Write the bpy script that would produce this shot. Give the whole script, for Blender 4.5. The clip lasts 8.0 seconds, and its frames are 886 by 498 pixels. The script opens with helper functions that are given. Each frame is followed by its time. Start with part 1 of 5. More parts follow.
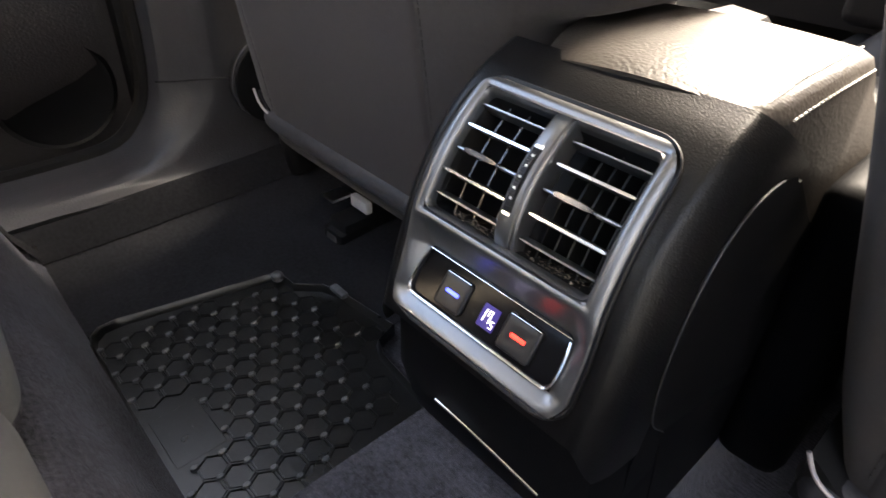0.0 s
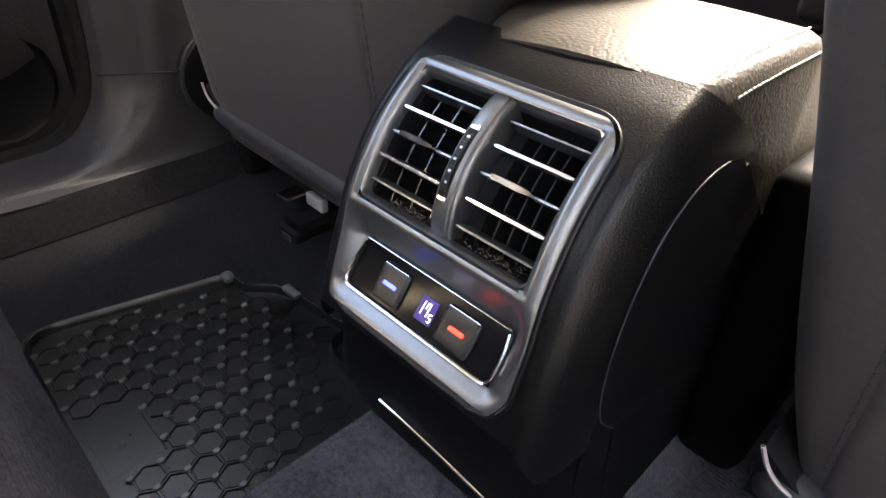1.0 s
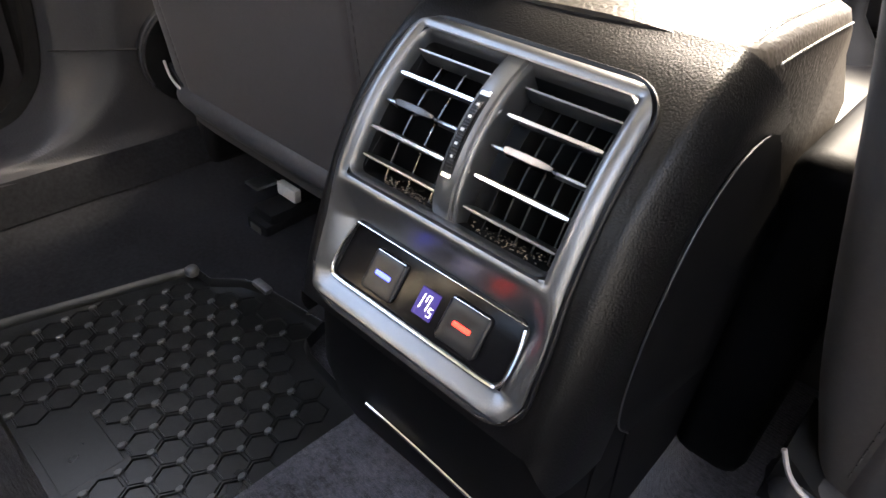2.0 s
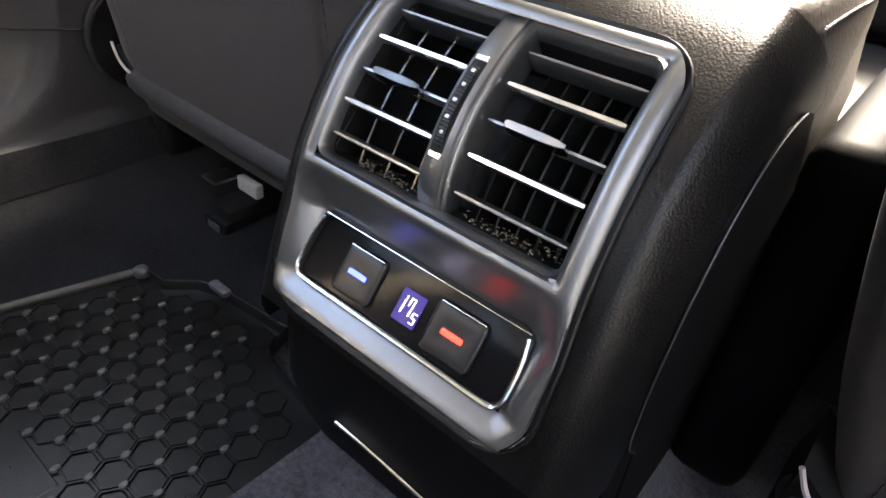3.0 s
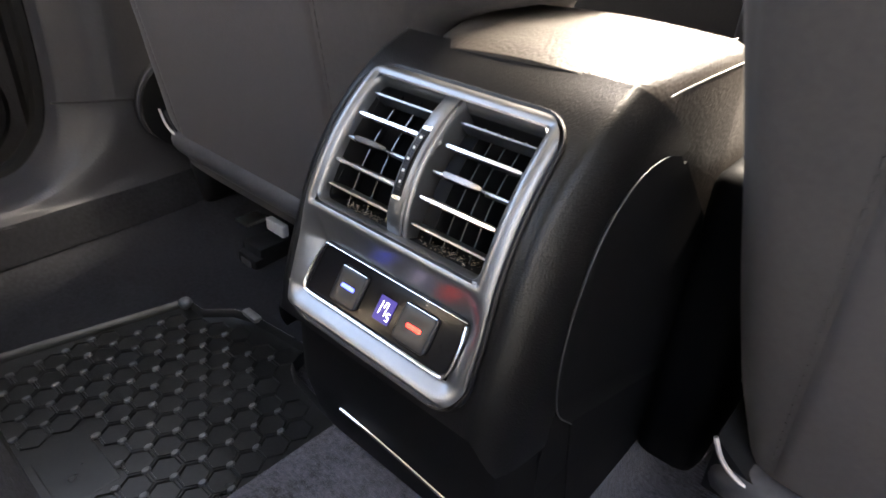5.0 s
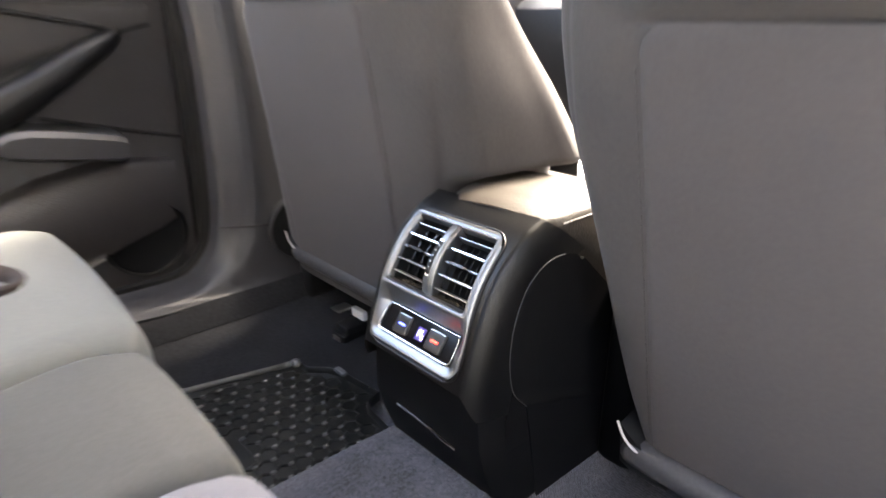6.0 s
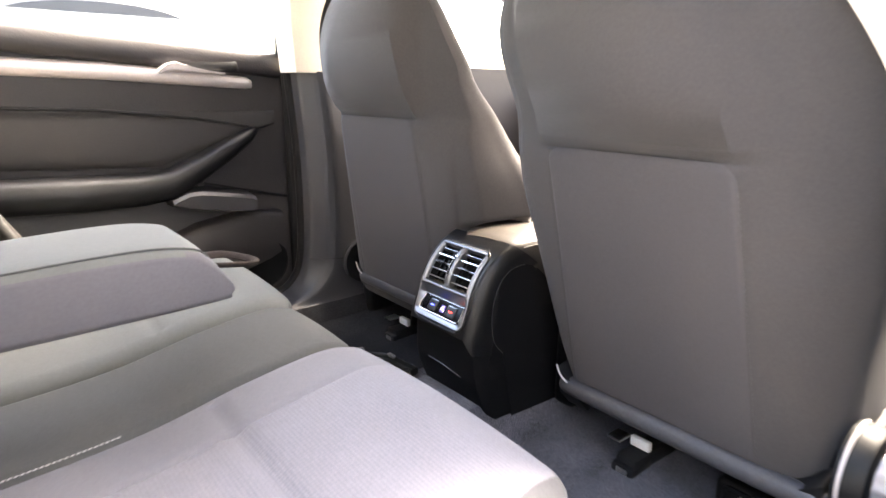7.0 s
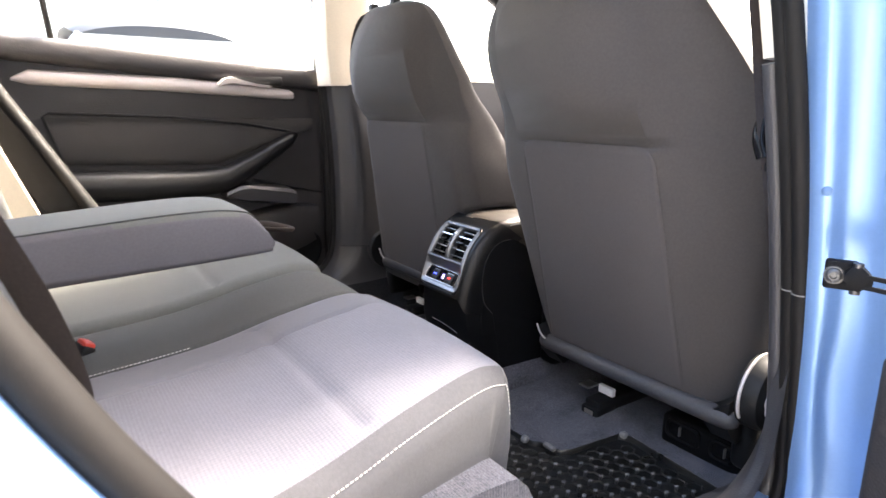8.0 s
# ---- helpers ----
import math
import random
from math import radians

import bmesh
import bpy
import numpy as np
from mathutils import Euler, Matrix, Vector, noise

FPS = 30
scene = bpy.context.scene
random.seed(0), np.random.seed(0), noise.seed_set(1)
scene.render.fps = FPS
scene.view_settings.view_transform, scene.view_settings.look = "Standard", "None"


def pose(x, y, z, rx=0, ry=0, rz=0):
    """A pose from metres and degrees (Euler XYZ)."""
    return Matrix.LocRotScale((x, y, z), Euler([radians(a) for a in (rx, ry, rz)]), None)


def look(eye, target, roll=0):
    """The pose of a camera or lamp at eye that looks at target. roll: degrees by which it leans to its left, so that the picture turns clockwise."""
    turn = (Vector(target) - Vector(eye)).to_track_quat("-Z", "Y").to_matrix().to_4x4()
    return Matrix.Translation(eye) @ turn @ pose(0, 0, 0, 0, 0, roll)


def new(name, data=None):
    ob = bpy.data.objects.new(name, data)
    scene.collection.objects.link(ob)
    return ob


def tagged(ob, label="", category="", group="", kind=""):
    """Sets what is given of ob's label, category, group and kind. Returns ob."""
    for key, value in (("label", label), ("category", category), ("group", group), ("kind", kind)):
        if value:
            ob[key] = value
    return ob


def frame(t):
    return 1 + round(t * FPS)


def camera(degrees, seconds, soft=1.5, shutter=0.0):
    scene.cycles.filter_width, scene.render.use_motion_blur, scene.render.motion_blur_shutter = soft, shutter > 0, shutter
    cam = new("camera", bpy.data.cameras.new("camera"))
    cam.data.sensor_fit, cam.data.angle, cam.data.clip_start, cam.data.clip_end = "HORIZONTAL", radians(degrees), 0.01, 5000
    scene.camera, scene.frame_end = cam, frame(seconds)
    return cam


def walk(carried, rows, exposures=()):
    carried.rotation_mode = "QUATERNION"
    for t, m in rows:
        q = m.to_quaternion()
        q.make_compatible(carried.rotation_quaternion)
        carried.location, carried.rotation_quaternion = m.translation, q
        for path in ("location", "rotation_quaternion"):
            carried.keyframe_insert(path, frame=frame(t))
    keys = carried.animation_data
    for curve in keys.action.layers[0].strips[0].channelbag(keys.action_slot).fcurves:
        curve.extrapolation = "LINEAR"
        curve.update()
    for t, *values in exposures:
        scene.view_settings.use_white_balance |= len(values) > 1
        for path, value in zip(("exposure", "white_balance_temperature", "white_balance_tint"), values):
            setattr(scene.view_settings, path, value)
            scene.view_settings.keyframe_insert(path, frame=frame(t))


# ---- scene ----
cam = camera(72.0, 8.0, shutter=0.5)
PATH = [
    (0, (0.1885, -0.2212, 0.5303), (-0.8764, 0.7897, -0.5109), 1.78),
    (0.5, (0.1978, -0.2122, 0.5191), (-0.8251, 0.8416, -0.5217), 2.32),
    (1, (0.1956, -0.1960, 0.5108), (-0.8235, 0.8754, -0.5156), 2.92),
    (1.5, (0.1806, -0.1908, 0.4968), (-0.8045, 0.9102, -0.5315), 4.08),
    (3, (0.1327, -0.1636, 0.4508), (-0.7425, 1.0405, -0.5612), 7.48),
    (3.5, (0.1269, -0.1519, 0.4413), (-0.7265, 1.0792, -0.5567), 8.55),
    (4, (0.1376, -0.1548, 0.4412), (-0.7202, 1.0898, -0.5362), 8.58),
    (4.5, (0.1677, -0.1768, 0.4650), (-0.7479, 1.0313, -0.5058), 6.14),
    (5.8, (0.39, -0.334, 0.578), (-0.909, 0.962, -0.217), 0.4),
    (6, (0.468, -0.395, 0.608), (-0.917, 0.866, -0.093), 0.4),
    (6.5, (0.694, -0.556, 0.666), (-0.791, 0.635, 0.054), -0.1),
    (7, (0.89, -0.708, 0.698), (-0.627, 0.493, 0.191), 0.6),
    (7.5, (1.041, -0.789, 0.671), (-0.49, 0.407, 0.196), 0.6),
    (8, (1.159, -0.801, 0.671), (-0.447, 0.303, 0.22), 0.4),
]
EXPOSURES = [(0, 4.0, 7450, 10), (1.5, 4.2, 7500, 10), (4.5, 4.25, 7400, 10), (6, 4.95, 7450, 10), (7, 4.82, 7500, 12), (8, 4.25, 7150, 12)]
walk(cam, [(t, look(eye, target, roll)) for t, eye, target, roll in PATH], EXPOSURES)

# ---- light ----
world = bpy.data.worlds.new("sky")
scene.world = world
world.use_nodes = True
wn = world.node_tree.nodes
sky = wn.new("ShaderNodeTexSky")
sky.sky_type, sky.sun_disc = "NISHITA", False
sky.sun_elevation, sky.sun_rotation = radians(53), radians(-2)
sky.air_density, sky.dust_density, sky.ozone_density = 1.0, 4.5, 1.0
wn["Background"].inputs["Strength"].default_value = 0.15
world.node_tree.links.new(sky.outputs[0], wn["Background"].inputs["Color"])
sun_data = bpy.data.lights.new("sun", "SUN")
sun_data.energy, sun_data.angle, sun_data.color = 2.8, radians(16), (1.0, 0.95, 0.88)
sun = new("sun", sun_data)
sun.matrix_world = look((-0.05, 1.6, 2.15), (0, 0, 0))

# ---- materials ----


def material(name, colour, rough=0.5, metal=0.0, spread=0.25, stain=6.0, bump="", size=1.0, depth=0.2, coat=0.0, sheen=0.0, spec=0.5):
    """A surface with two scales of variation and a fine relief: leather, weave, carpet, speckle, check or grain."""
    m = bpy.data.materials.new(name)
    m.use_nodes = True
    t = m.node_tree
    b = t.nodes["Principled BSDF"]
    b.inputs["Metallic"].default_value = metal
    b.inputs["Coat Weight"].default_value = coat
    b.inputs["Sheen Weight"].default_value = sheen
    b.inputs["Specular IOR Level"].default_value = spec
    co = t.nodes.new("ShaderNodeTexCoord")
    big, small = t.nodes.new("ShaderNodeTexNoise"), t.nodes.new("ShaderNodeTexNoise")
    big.inputs["Scale"].default_value, small.inputs["Scale"].default_value = stain, 220.0
    big.inputs["Detail"].default_value, small.inputs["Detail"].default_value = 5.0, 4.0
    for n in (big, small):
        t.links.new(co.outputs["Object"], n.inputs["Vector"])
    add = t.nodes.new("ShaderNodeMath")
    add.operation = "ADD"
    t.links.new(big.outputs["Fac"], add.inputs[0])
    t.links.new(small.outputs["Fac"], add.inputs[1])
    ramp = t.nodes.new("ShaderNodeMapRange")
    ramp.inputs["From Min"].default_value, ramp.inputs["From Max"].default_value = 0.7, 1.3
    ramp.inputs["To Min"].default_value, ramp.inputs["To Max"].default_value = 1 - spread, 1 + spread
    t.links.new(add.outputs[0], ramp.inputs["Value"])
    mul = t.nodes.new("ShaderNodeVectorMath")
    mul.operation = "SCALE"
    mul.inputs[0].default_value = colour
    t.links.new(ramp.outputs[0], mul.inputs["Scale"])
    t.links.new(mul.outputs[0], b.inputs["Base Color"])
    rr = t.nodes.new("ShaderNodeMapRange")
    rr.inputs["To Min"].default_value, rr.inputs["To Max"].default_value = max(rough - 0.08, 0.02), min(rough + 0.08, 1)
    t.links.new(big.outputs["Fac"], rr.inputs["Value"])
    t.links.new(rr.outputs[0], b.inputs["Roughness"])
    if bump:
        bn = t.nodes.new("ShaderNodeBump")
        bn.inputs["Strength"].default_value, bn.inputs["Distance"].default_value = depth, 0.001 * size
        if bump == "leather":
            n = t.nodes.new("ShaderNodeTexVoronoi")
            n.feature = "SMOOTH_F1"
            n.inputs["Scale"].default_value = 520.0 / size
            n.inputs["Randomness"].default_value = 1.0
            bn.invert = True
            out = n.outputs["Distance"]
        elif bump == "weave":
            n = t.nodes.new("ShaderNodeTexChecker")
            n.inputs["Scale"].default_value = 420.0 / size
            out = n.outputs["Fac"]
        elif bump == "check":
            n = t.nodes.new("ShaderNodeTexVoronoi")
            n.feature = "F1"
            n.distance = "MANHATTAN"
            n.voronoi_dimensions = "2D"
            n.inputs["Randomness"].default_value = 0.12
            n.inputs["Scale"].default_value = 145.0 / size
            out = n.outputs["Distance"]
            tone = t.nodes.new("ShaderNodeMapRange")
            tone.inputs["From Max"].default_value = 0.7
            tone.inputs["To Min"].default_value, tone.inputs["To Max"].default_value = 1.12, 0.90
            two = t.nodes.new("ShaderNodeVectorMath")
            two.operation = "SCALE"
            t.links.new(out, tone.inputs["Value"])
            t.links.new(mul.outputs[0], two.inputs[0])
            t.links.new(tone.outputs[0], two.inputs["Scale"])
            t.links.new(two.outputs[0], b.inputs["Base Color"])
        elif bump == "carpet":
            n = t.nodes.new("ShaderNodeTexNoise")
            n.inputs["Scale"].default_value = 300.0 / size
            n.inputs["Detail"].default_value = 6.0
            n.inputs["Roughness"].default_value = 0.8
            out = n.outputs["Fac"]
        elif bump == "ribbed":
            n = t.nodes.new("ShaderNodeTexWave")
            n.bands_direction = "Y"
            n.inputs["Scale"].default_value = 70.0 / size
            n.inputs["Distortion"].default_value = 5.0
            n.inputs["Detail"].default_value = 4.0
            n.inputs["Detail Scale"].default_value = 6.0
            n.inputs["Detail Roughness"].default_value = 0.75
            out = n.outputs["Fac"]
        else:
            n = t.nodes.new("ShaderNodeTexNoise")
            n.inputs["Scale"].default_value = 900.0 / size
            out = n.outputs["Fac"]
        t.links.new(co.outputs["Object"], n.inputs["Vector"])
        t.links.new(out, bn.inputs["Height"])
        t.links.new(bn.outputs[0], b.inputs["Normal"])
    return m


def glow(name, colour, strength):
    m = bpy.data.materials.new(name)
    m.use_nodes = True
    b = m.node_tree.nodes["Principled BSDF"]
    b.inputs["Base Color"].default_value = (0.02, 0.02, 0.02, 1)
    b.inputs["Emission Color"].default_value = (*colour, 1)
    b.inputs["Emission Strength"].default_value = strength
    return m


def pane_material(name, tint):
    m = bpy.data.materials.new(name)
    m.use_nodes = True
    b = m.node_tree.nodes["Principled BSDF"]
    b.inputs["Base Color"].default_value = (*tint, 1)
    b.inputs["Roughness"].default_value = 0.0
    b.inputs["Transmission Weight"].default_value = 1.0
    b.inputs["IOR"].default_value = 1.02
    return m


SOFT = material("grained_black_plastic", (0.0036, 0.0035, 0.0038), 0.36, spec=0.30, bump="leather", size=0.5, depth=0.34, spread=0.15)
SMOOTH = material("smooth_black_plastic", (0.006, 0.006, 0.007), 0.42, spec=0.3, bump="grain", size=1.0, depth=0.12, spread=0.15)
SIDEBLACK = material("matt_black_side_plastic", (0.0045, 0.0045, 0.005), 0.55, bump="grain", depth=0.1, spread=0.15, spec=0.08)
DARKSTEEL = material("dark_phosphated_steel", (0.07, 0.07, 0.072), 0.38, metal=0.9, spread=0.3)
DULL = material("dull_black_plastic", (0.007, 0.007, 0.0075), 0.55, spec=0.28, bump="grain", depth=0.1)
TRIM = material("dark_grey_plastic", (0.028, 0.0275, 0.031), 0.45, bump="leather", size=1.2, depth=0.25, spread=0.12)
SATIN = material("satin_anthracite", (0.215, 0.219, 0.227), 0.35, metal=0.88, spread=0.04, bump="grain", depth=0.05)
LINE = material("fine_grey_line", (0.07, 0.07, 0.073), 0.4, metal=0.5, spread=0.2)
VANE = material("satin_silver_vane", (0.9, 0.9, 0.9), 0.18, metal=1.0, spread=0.08)
VANE_DARK = material("satin_dark_vane", (0.34, 0.35, 0.36), 0.30, metal=0.95, spread=0.1)
CHROME = material("chrome", (0.75, 0.75, 0.74), 0.14, metal=1.0, spread=0.04)
GLOSS = material("piano_black", (0.006, 0.006, 0.007), 0.12, spread=0.1, spec=0.12)
KEY = material("button_black", (0.014, 0.014, 0.016), 0.30, spread=0.1, spec=0.35)
DUST = material("brown_grey_lint", (0.13, 0.105, 0.075), 0.95, spread=0.5, bump="carpet", depth=0.8)
BARGREY = material("grey_moulded_plastic", (0.046, 0.045, 0.049), 0.55, bump="grain", depth=0.15)
CARPET = material("blue_black_carpet", (0.060, 0.060, 0.074), 0.95, spread=0.7, stain=10, bump="ribbed", size=1.0, depth=0.9, sheen=0.15, spec=0.1)
FELT = material("black_felt", (0.018, 0.018, 0.020), 0.95, spread=0.4, bump="carpet", depth=0.6, spec=0.1)
RUBBER = material("black_rubber", (0.009, 0.009, 0.0085), 0.30, spread=0.4, stain=9, bump="grain", depth=0.2)
SEAL = material("rubber_seal", (0.006, 0.0054, 0.0053), 0.6, spread=0.15, spec=0.18, bump="grain", depth=0.1)
SEATCLOTH = material("charcoal_seat_cloth", (0.043, 0.0385, 0.0375), 0.88, spread=0.12, bump="weave", size=0.8, depth=0.35, sheen=0.1, spec=0.25)
BACKCLOTH = material("charcoal_panel_cloth", (0.050, 0.045, 0.0455), 0.8, spread=0.08, bump="weave", size=0.8, depth=0.25, sheen=0.08, spec=0.25)
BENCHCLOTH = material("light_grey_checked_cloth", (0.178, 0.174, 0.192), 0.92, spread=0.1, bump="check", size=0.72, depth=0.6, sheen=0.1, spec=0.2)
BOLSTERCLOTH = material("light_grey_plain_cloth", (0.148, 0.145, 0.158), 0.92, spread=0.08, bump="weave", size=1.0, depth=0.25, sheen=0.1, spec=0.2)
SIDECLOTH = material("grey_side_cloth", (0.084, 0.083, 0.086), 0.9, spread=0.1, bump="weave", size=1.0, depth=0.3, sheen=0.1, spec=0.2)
ARMCLOTH = material("mauve_grey_arm_cloth", (0.122, 0.116, 0.126), 0.9, spread=0.08, bump="weave", size=1.0, depth=0.3, sheen=0.1, spec=0.2)
MIDCLOTH = material("dark_grey_green_cloth", (0.068, 0.069, 0.066), 0.9, spread=0.12, bump="weave", size=1.0, depth=0.3, sheen=0.08, spec=0.2)
PADLEATHER = material("black_leatherette", (0.030, 0.0245, 0.0195), 0.46, spec=0.45, spread=0.12, bump="leather", size=1.3, depth=0.3)
FARCLOTH = material("pale_grey_green_cloth", (0.134, 0.138, 0.131), 0.92, spread=0.08, bump="weave", size=1.0, depth=0.25, sheen=0.1, spec=0.2)
THREAD = material("pale_thread", (0.55, 0.53, 0.5), 0.8, spread=0.1)
BEIGE = material("beige_pillar_trim", (0.68, 0.60, 0.49), 0.7, spread=0.06, bump="grain", depth=0.1)
LINING = material("pale_headlining", (0.70, 0.67, 0.62), 0.95, spread=0.05, bump="carpet", depth=0.3)
DOORSKIN = material("black_door_plastic", (0.025, 0.0225, 0.0235), 0.42, bump="leather", size=1.4, depth=0.3, spread=0.15)
DOORCLOTH = material("dark_door_insert", (0.024, 0.022, 0.0225), 0.7, bump="weave", depth=0.3, spread=0.12)
STRIP = material("brushed_aluminium_strip", (0.50, 0.455, 0.45), 0.42, metal=0.25, spread=0.08)
PAINT = material("light_blue_metallic_paint", (0.135, 0.245, 0.45), 0.36, metal=0.40, spread=0.04, coat=0.25)
BELT = material("black_belt_webbing", (0.046, 0.037, 0.034), 0.9, spread=0.15, spec=0.1, bump="weave", size=2.0, depth=0.6)
BUCKLE_RED = material("red_plastic_button", (0.6, 0.06, 0.04), 0.4, spread=0.08)
STEEL = material("zinc_plated_steel", (0.5, 0.49, 0.47), 0.35, metal=1.0, spread=0.2)
TAG = material("white_plastic_tag", (0.7, 0.7, 0.7), 0.5, spread=0.1)
CONCRETE = material("pale_concrete", (0.42, 0.41, 0.39), 0.9, spread=0.25, stain=0.8, bump="carpet", size=8, depth=0.5)
FARPAINT = material("dark_car_paint", (0.022, 0.024, 0.027), 0.5, spec=0.3, spread=0.05)
FARGLASS = material("dark_car_glass", (0.09, 0.10, 0.105), 0.06, spread=0.05)
SIGNBLUE = material("light_blue_post_paint", (0.15, 0.42, 0.6), 0.4, spread=0.06)
PANE = pane_material("clear_glass", (0.92, 0.96, 0.95))
BLUE_LED = glow("blue_light", (0.040, 0.062, 1.0), 0.62)
RED_LED = glow("red_light", (1.0, 0.026, 0.018), 0.55)
SCREEN = glow("violet_screen", (0.07, 0.035, 0.5), 0.042)
DIGIT = glow("white_digits", (0.85, 0.8, 1.0), 0.5)

# ---- mesh helpers ----


def part(name, bm, mat, parent=None, label="", smooth=True):
    """Links a bmesh as one mesh object under a thing or a part."""
    if smooth:
        for f in bm.faces:
            f.smooth = True
    bmesh.ops.recalc_face_normals(bm, faces=bm.faces)
    me = bpy.data.meshes.new(name)
    bm.to_mesh(me)
    bm.free()
    me.materials.append(mat)
    ob = new(name, me)
    if parent:
        ob.parent = parent
    if smooth:
        me.set_sharp_from_angle(angle=radians(40))
    return tagged(ob, label)


def thing(name, label, category, group="", kind="", at=(0, 0, 0)):
    ob = new(name)
    ob.empty_display_size = 0.05
    ob.location = at
    return tagged(ob, label, category, group, kind)


def box(x0, x1, y0, y1, z0, z1, r=0.003, seg=2, bm=None):
    """A box with rounded edges."""
    out = bm or bmesh.new()
    b = bmesh.new()
    bmesh.ops.create_cube(b, size=1.0)
    for v in b.verts:
        v.co = Vector(((x0 + x1) / 2 + v.co.x * (x1 - x0), (y0 + y1) / 2 + v.co.y * (y1 - y0), (z0 + z1) / 2 + v.co.z * (z1 - z0)))
    r = min(r, 0.45 * min(abs(x1 - x0), abs(y1 - y0), abs(z1 - z0)))
    if r > 0:
        bmesh.ops.bevel(b, geom=b.edges[:], offset=r, segments=seg, profile=0.5, affect="EDGES")
    tmp = bpy.data.meshes.new("tmp")
    b.to_mesh(tmp)
    b.free()
    out.from_mesh(tmp)
    bpy.data.meshes.remove(tmp)
    return out


def sheet(f, nu, nv, close_u=False, bm=None, skip=None):
    """A grid of points f(u, v), u and v from 0 to 1."""
    bm = bm or bmesh.new()
    cu = nu if close_u else nu + 1
    vs = [[bm.verts.new(f(i / nu, j / nv)) for j in range(nv + 1)] for i in range(cu)]
    for i in range(nu):
        for j in range(nv):
            if skip and skip((i + 0.5) / nu, (j + 0.5) / nv):
                continue
            bm.faces.new((vs[i][j], vs[(i + 1) % cu][j], vs[(i + 1) % cu][j + 1], vs[i][j + 1]))
    return bm


def loft(loops, caps=True, bm=None):
    """Joins closed loops of equal count into a skin."""
    bm = bm or bmesh.new()
    rows = [[bm.verts.new(p) for p in lp] for lp in loops]
    n = len(rows[0])
    for a, b in zip(rows, rows[1:]):
        for i in range(n):
            bm.faces.new((a[i], a[(i + 1) % n], b[(i + 1) % n], b[i]))
    if caps:
        bm.faces.new(rows[0])
        bm.faces.new(rows[-1])
    return bm


def tube(points, r, n=10, bm=None, flat=1.0, radii=None, caps=True):
    """A round bar along points; flat squeezes it across."""
    pts = [Vector(p) for p in points]
    loops = []
    side = None
    for i, p in enumerate(pts):
        d = (pts[min(i + 1, len(pts) - 1)] - pts[max(i - 1, 0)]).normalized()
        if side is None:
            side = d.orthogonal().normalized()
        side = (side - d * side.dot(d)).normalized()
        up = d.cross(side)
        rr = radii[i] if radii else r
        loops.append([p + (side * math.cos(a) * flat + up * math.sin(a)) * rr for a in (2 * math.pi * k / n for k in range(n))])
    return loft(loops, caps, bm)


def spline(points, n):
    """n + 1 points on a smooth curve through points."""
    ps = [Vector(p) for p in points]
    ps = [2 * ps[0] - ps[1]] + ps + [2 * ps[-1] - ps[-2]]
    out = []
    m = len(ps) - 3
    for k in range(n + 1):
        f = min(k / n * m, m - 1e-9)
        i = int(f)
        t = f - i
        a, b, c, d = ps[i:i + 4]
        out.append(0.5 * ((2 * b) + (c - a) * t + (2 * a - 5 * b + 4 * c - d) * t * t + (3 * b - a - 3 * c + d) * t ** 3))
    return out


def lerp(table, v):
    """Linear steps through (v, value) rows."""
    if v <= table[0][0]:
        return table[0][1]
    for (a, p), (b, q) in zip(table, table[1:]):
        if v <= b:
            return p + (q - p) * (v - a) / (b - a)
    return table[-1][1]


def smooth_lerp(table, v):
    if v <= table[0][0]:
        return table[0][1]
    for i, ((a, p), (b, q)) in enumerate(zip(table, table[1:])):
        if v <= b:
            t = (v - a) / (b - a)
            lo = table[max(i - 1, 0)]
            hi = table[min(i + 2, len(table) - 1)]
            m0 = (q - lo[1]) / (b - lo[0]) * (b - a)
            m1 = (hi[1] - p) / (hi[0] - a) * (b - a)
            return (2 * t ** 3 - 3 * t * t + 1) * p + (t ** 3 - 2 * t * t + t) * m0 + (3 * t * t - 2 * t ** 3) * q + (t ** 3 - t * t) * m1
    return table[-1][1]


def stitches(points, length, gap, r, bm=None, lift=0.0):
    """A row of short thread stitches along a line."""
    bm = bm or bmesh.new()
    pts = [Vector(p) for p in points]
    total = sum((b - a).length for a, b in zip(pts, pts[1:]))
    at, k, used = 0.0, 0, 0.0

    def place(s):
        for a, b in zip(pts, pts[1:]):
            d = (b - a).length
            if s <= d and d > 0:
                return a + (b - a) * (s / d)
            s -= d
        return pts[-1]

    while at + length < total:
        tube([place(at), place(at + length * 0.5) + Vector((0, 0, r * 0.4)), place(at + length)], r, 5, bm)
        at += length + gap
    return bm

# ---- setting: floor, sills, pillars, roof ----


def floor_height(x, y):
    """The carpeted floor: two footwells, the tunnel between them, a step under the front seats."""
    a = abs(x)
    t = min(max((0.122 - a) / 0.040, 0), 1)
    tunnel = 0.098 * t * t * (3 - 2 * t)
    s = min(max((y - 0.10) / 0.16, 0), 1)
    step = 0.008 * s * s * (3 - 2 * s)
    e = min(max((a - (0.56 if x < 0 else 0.61)) / 0.09, 0), 1)
    front = lerp([(0.08, -0.168), (0.16, -0.240)], x)
    riser = min(max((front - y) / 0.085, 0), 1)
    return max(tunnel, step + 0.05 * e * e, 0.20 * riser * (2 - riser) if a < 0.64 else 0) + 0.002 * math.sin(17 * x + 9 * y) * math.sin(11 * y)


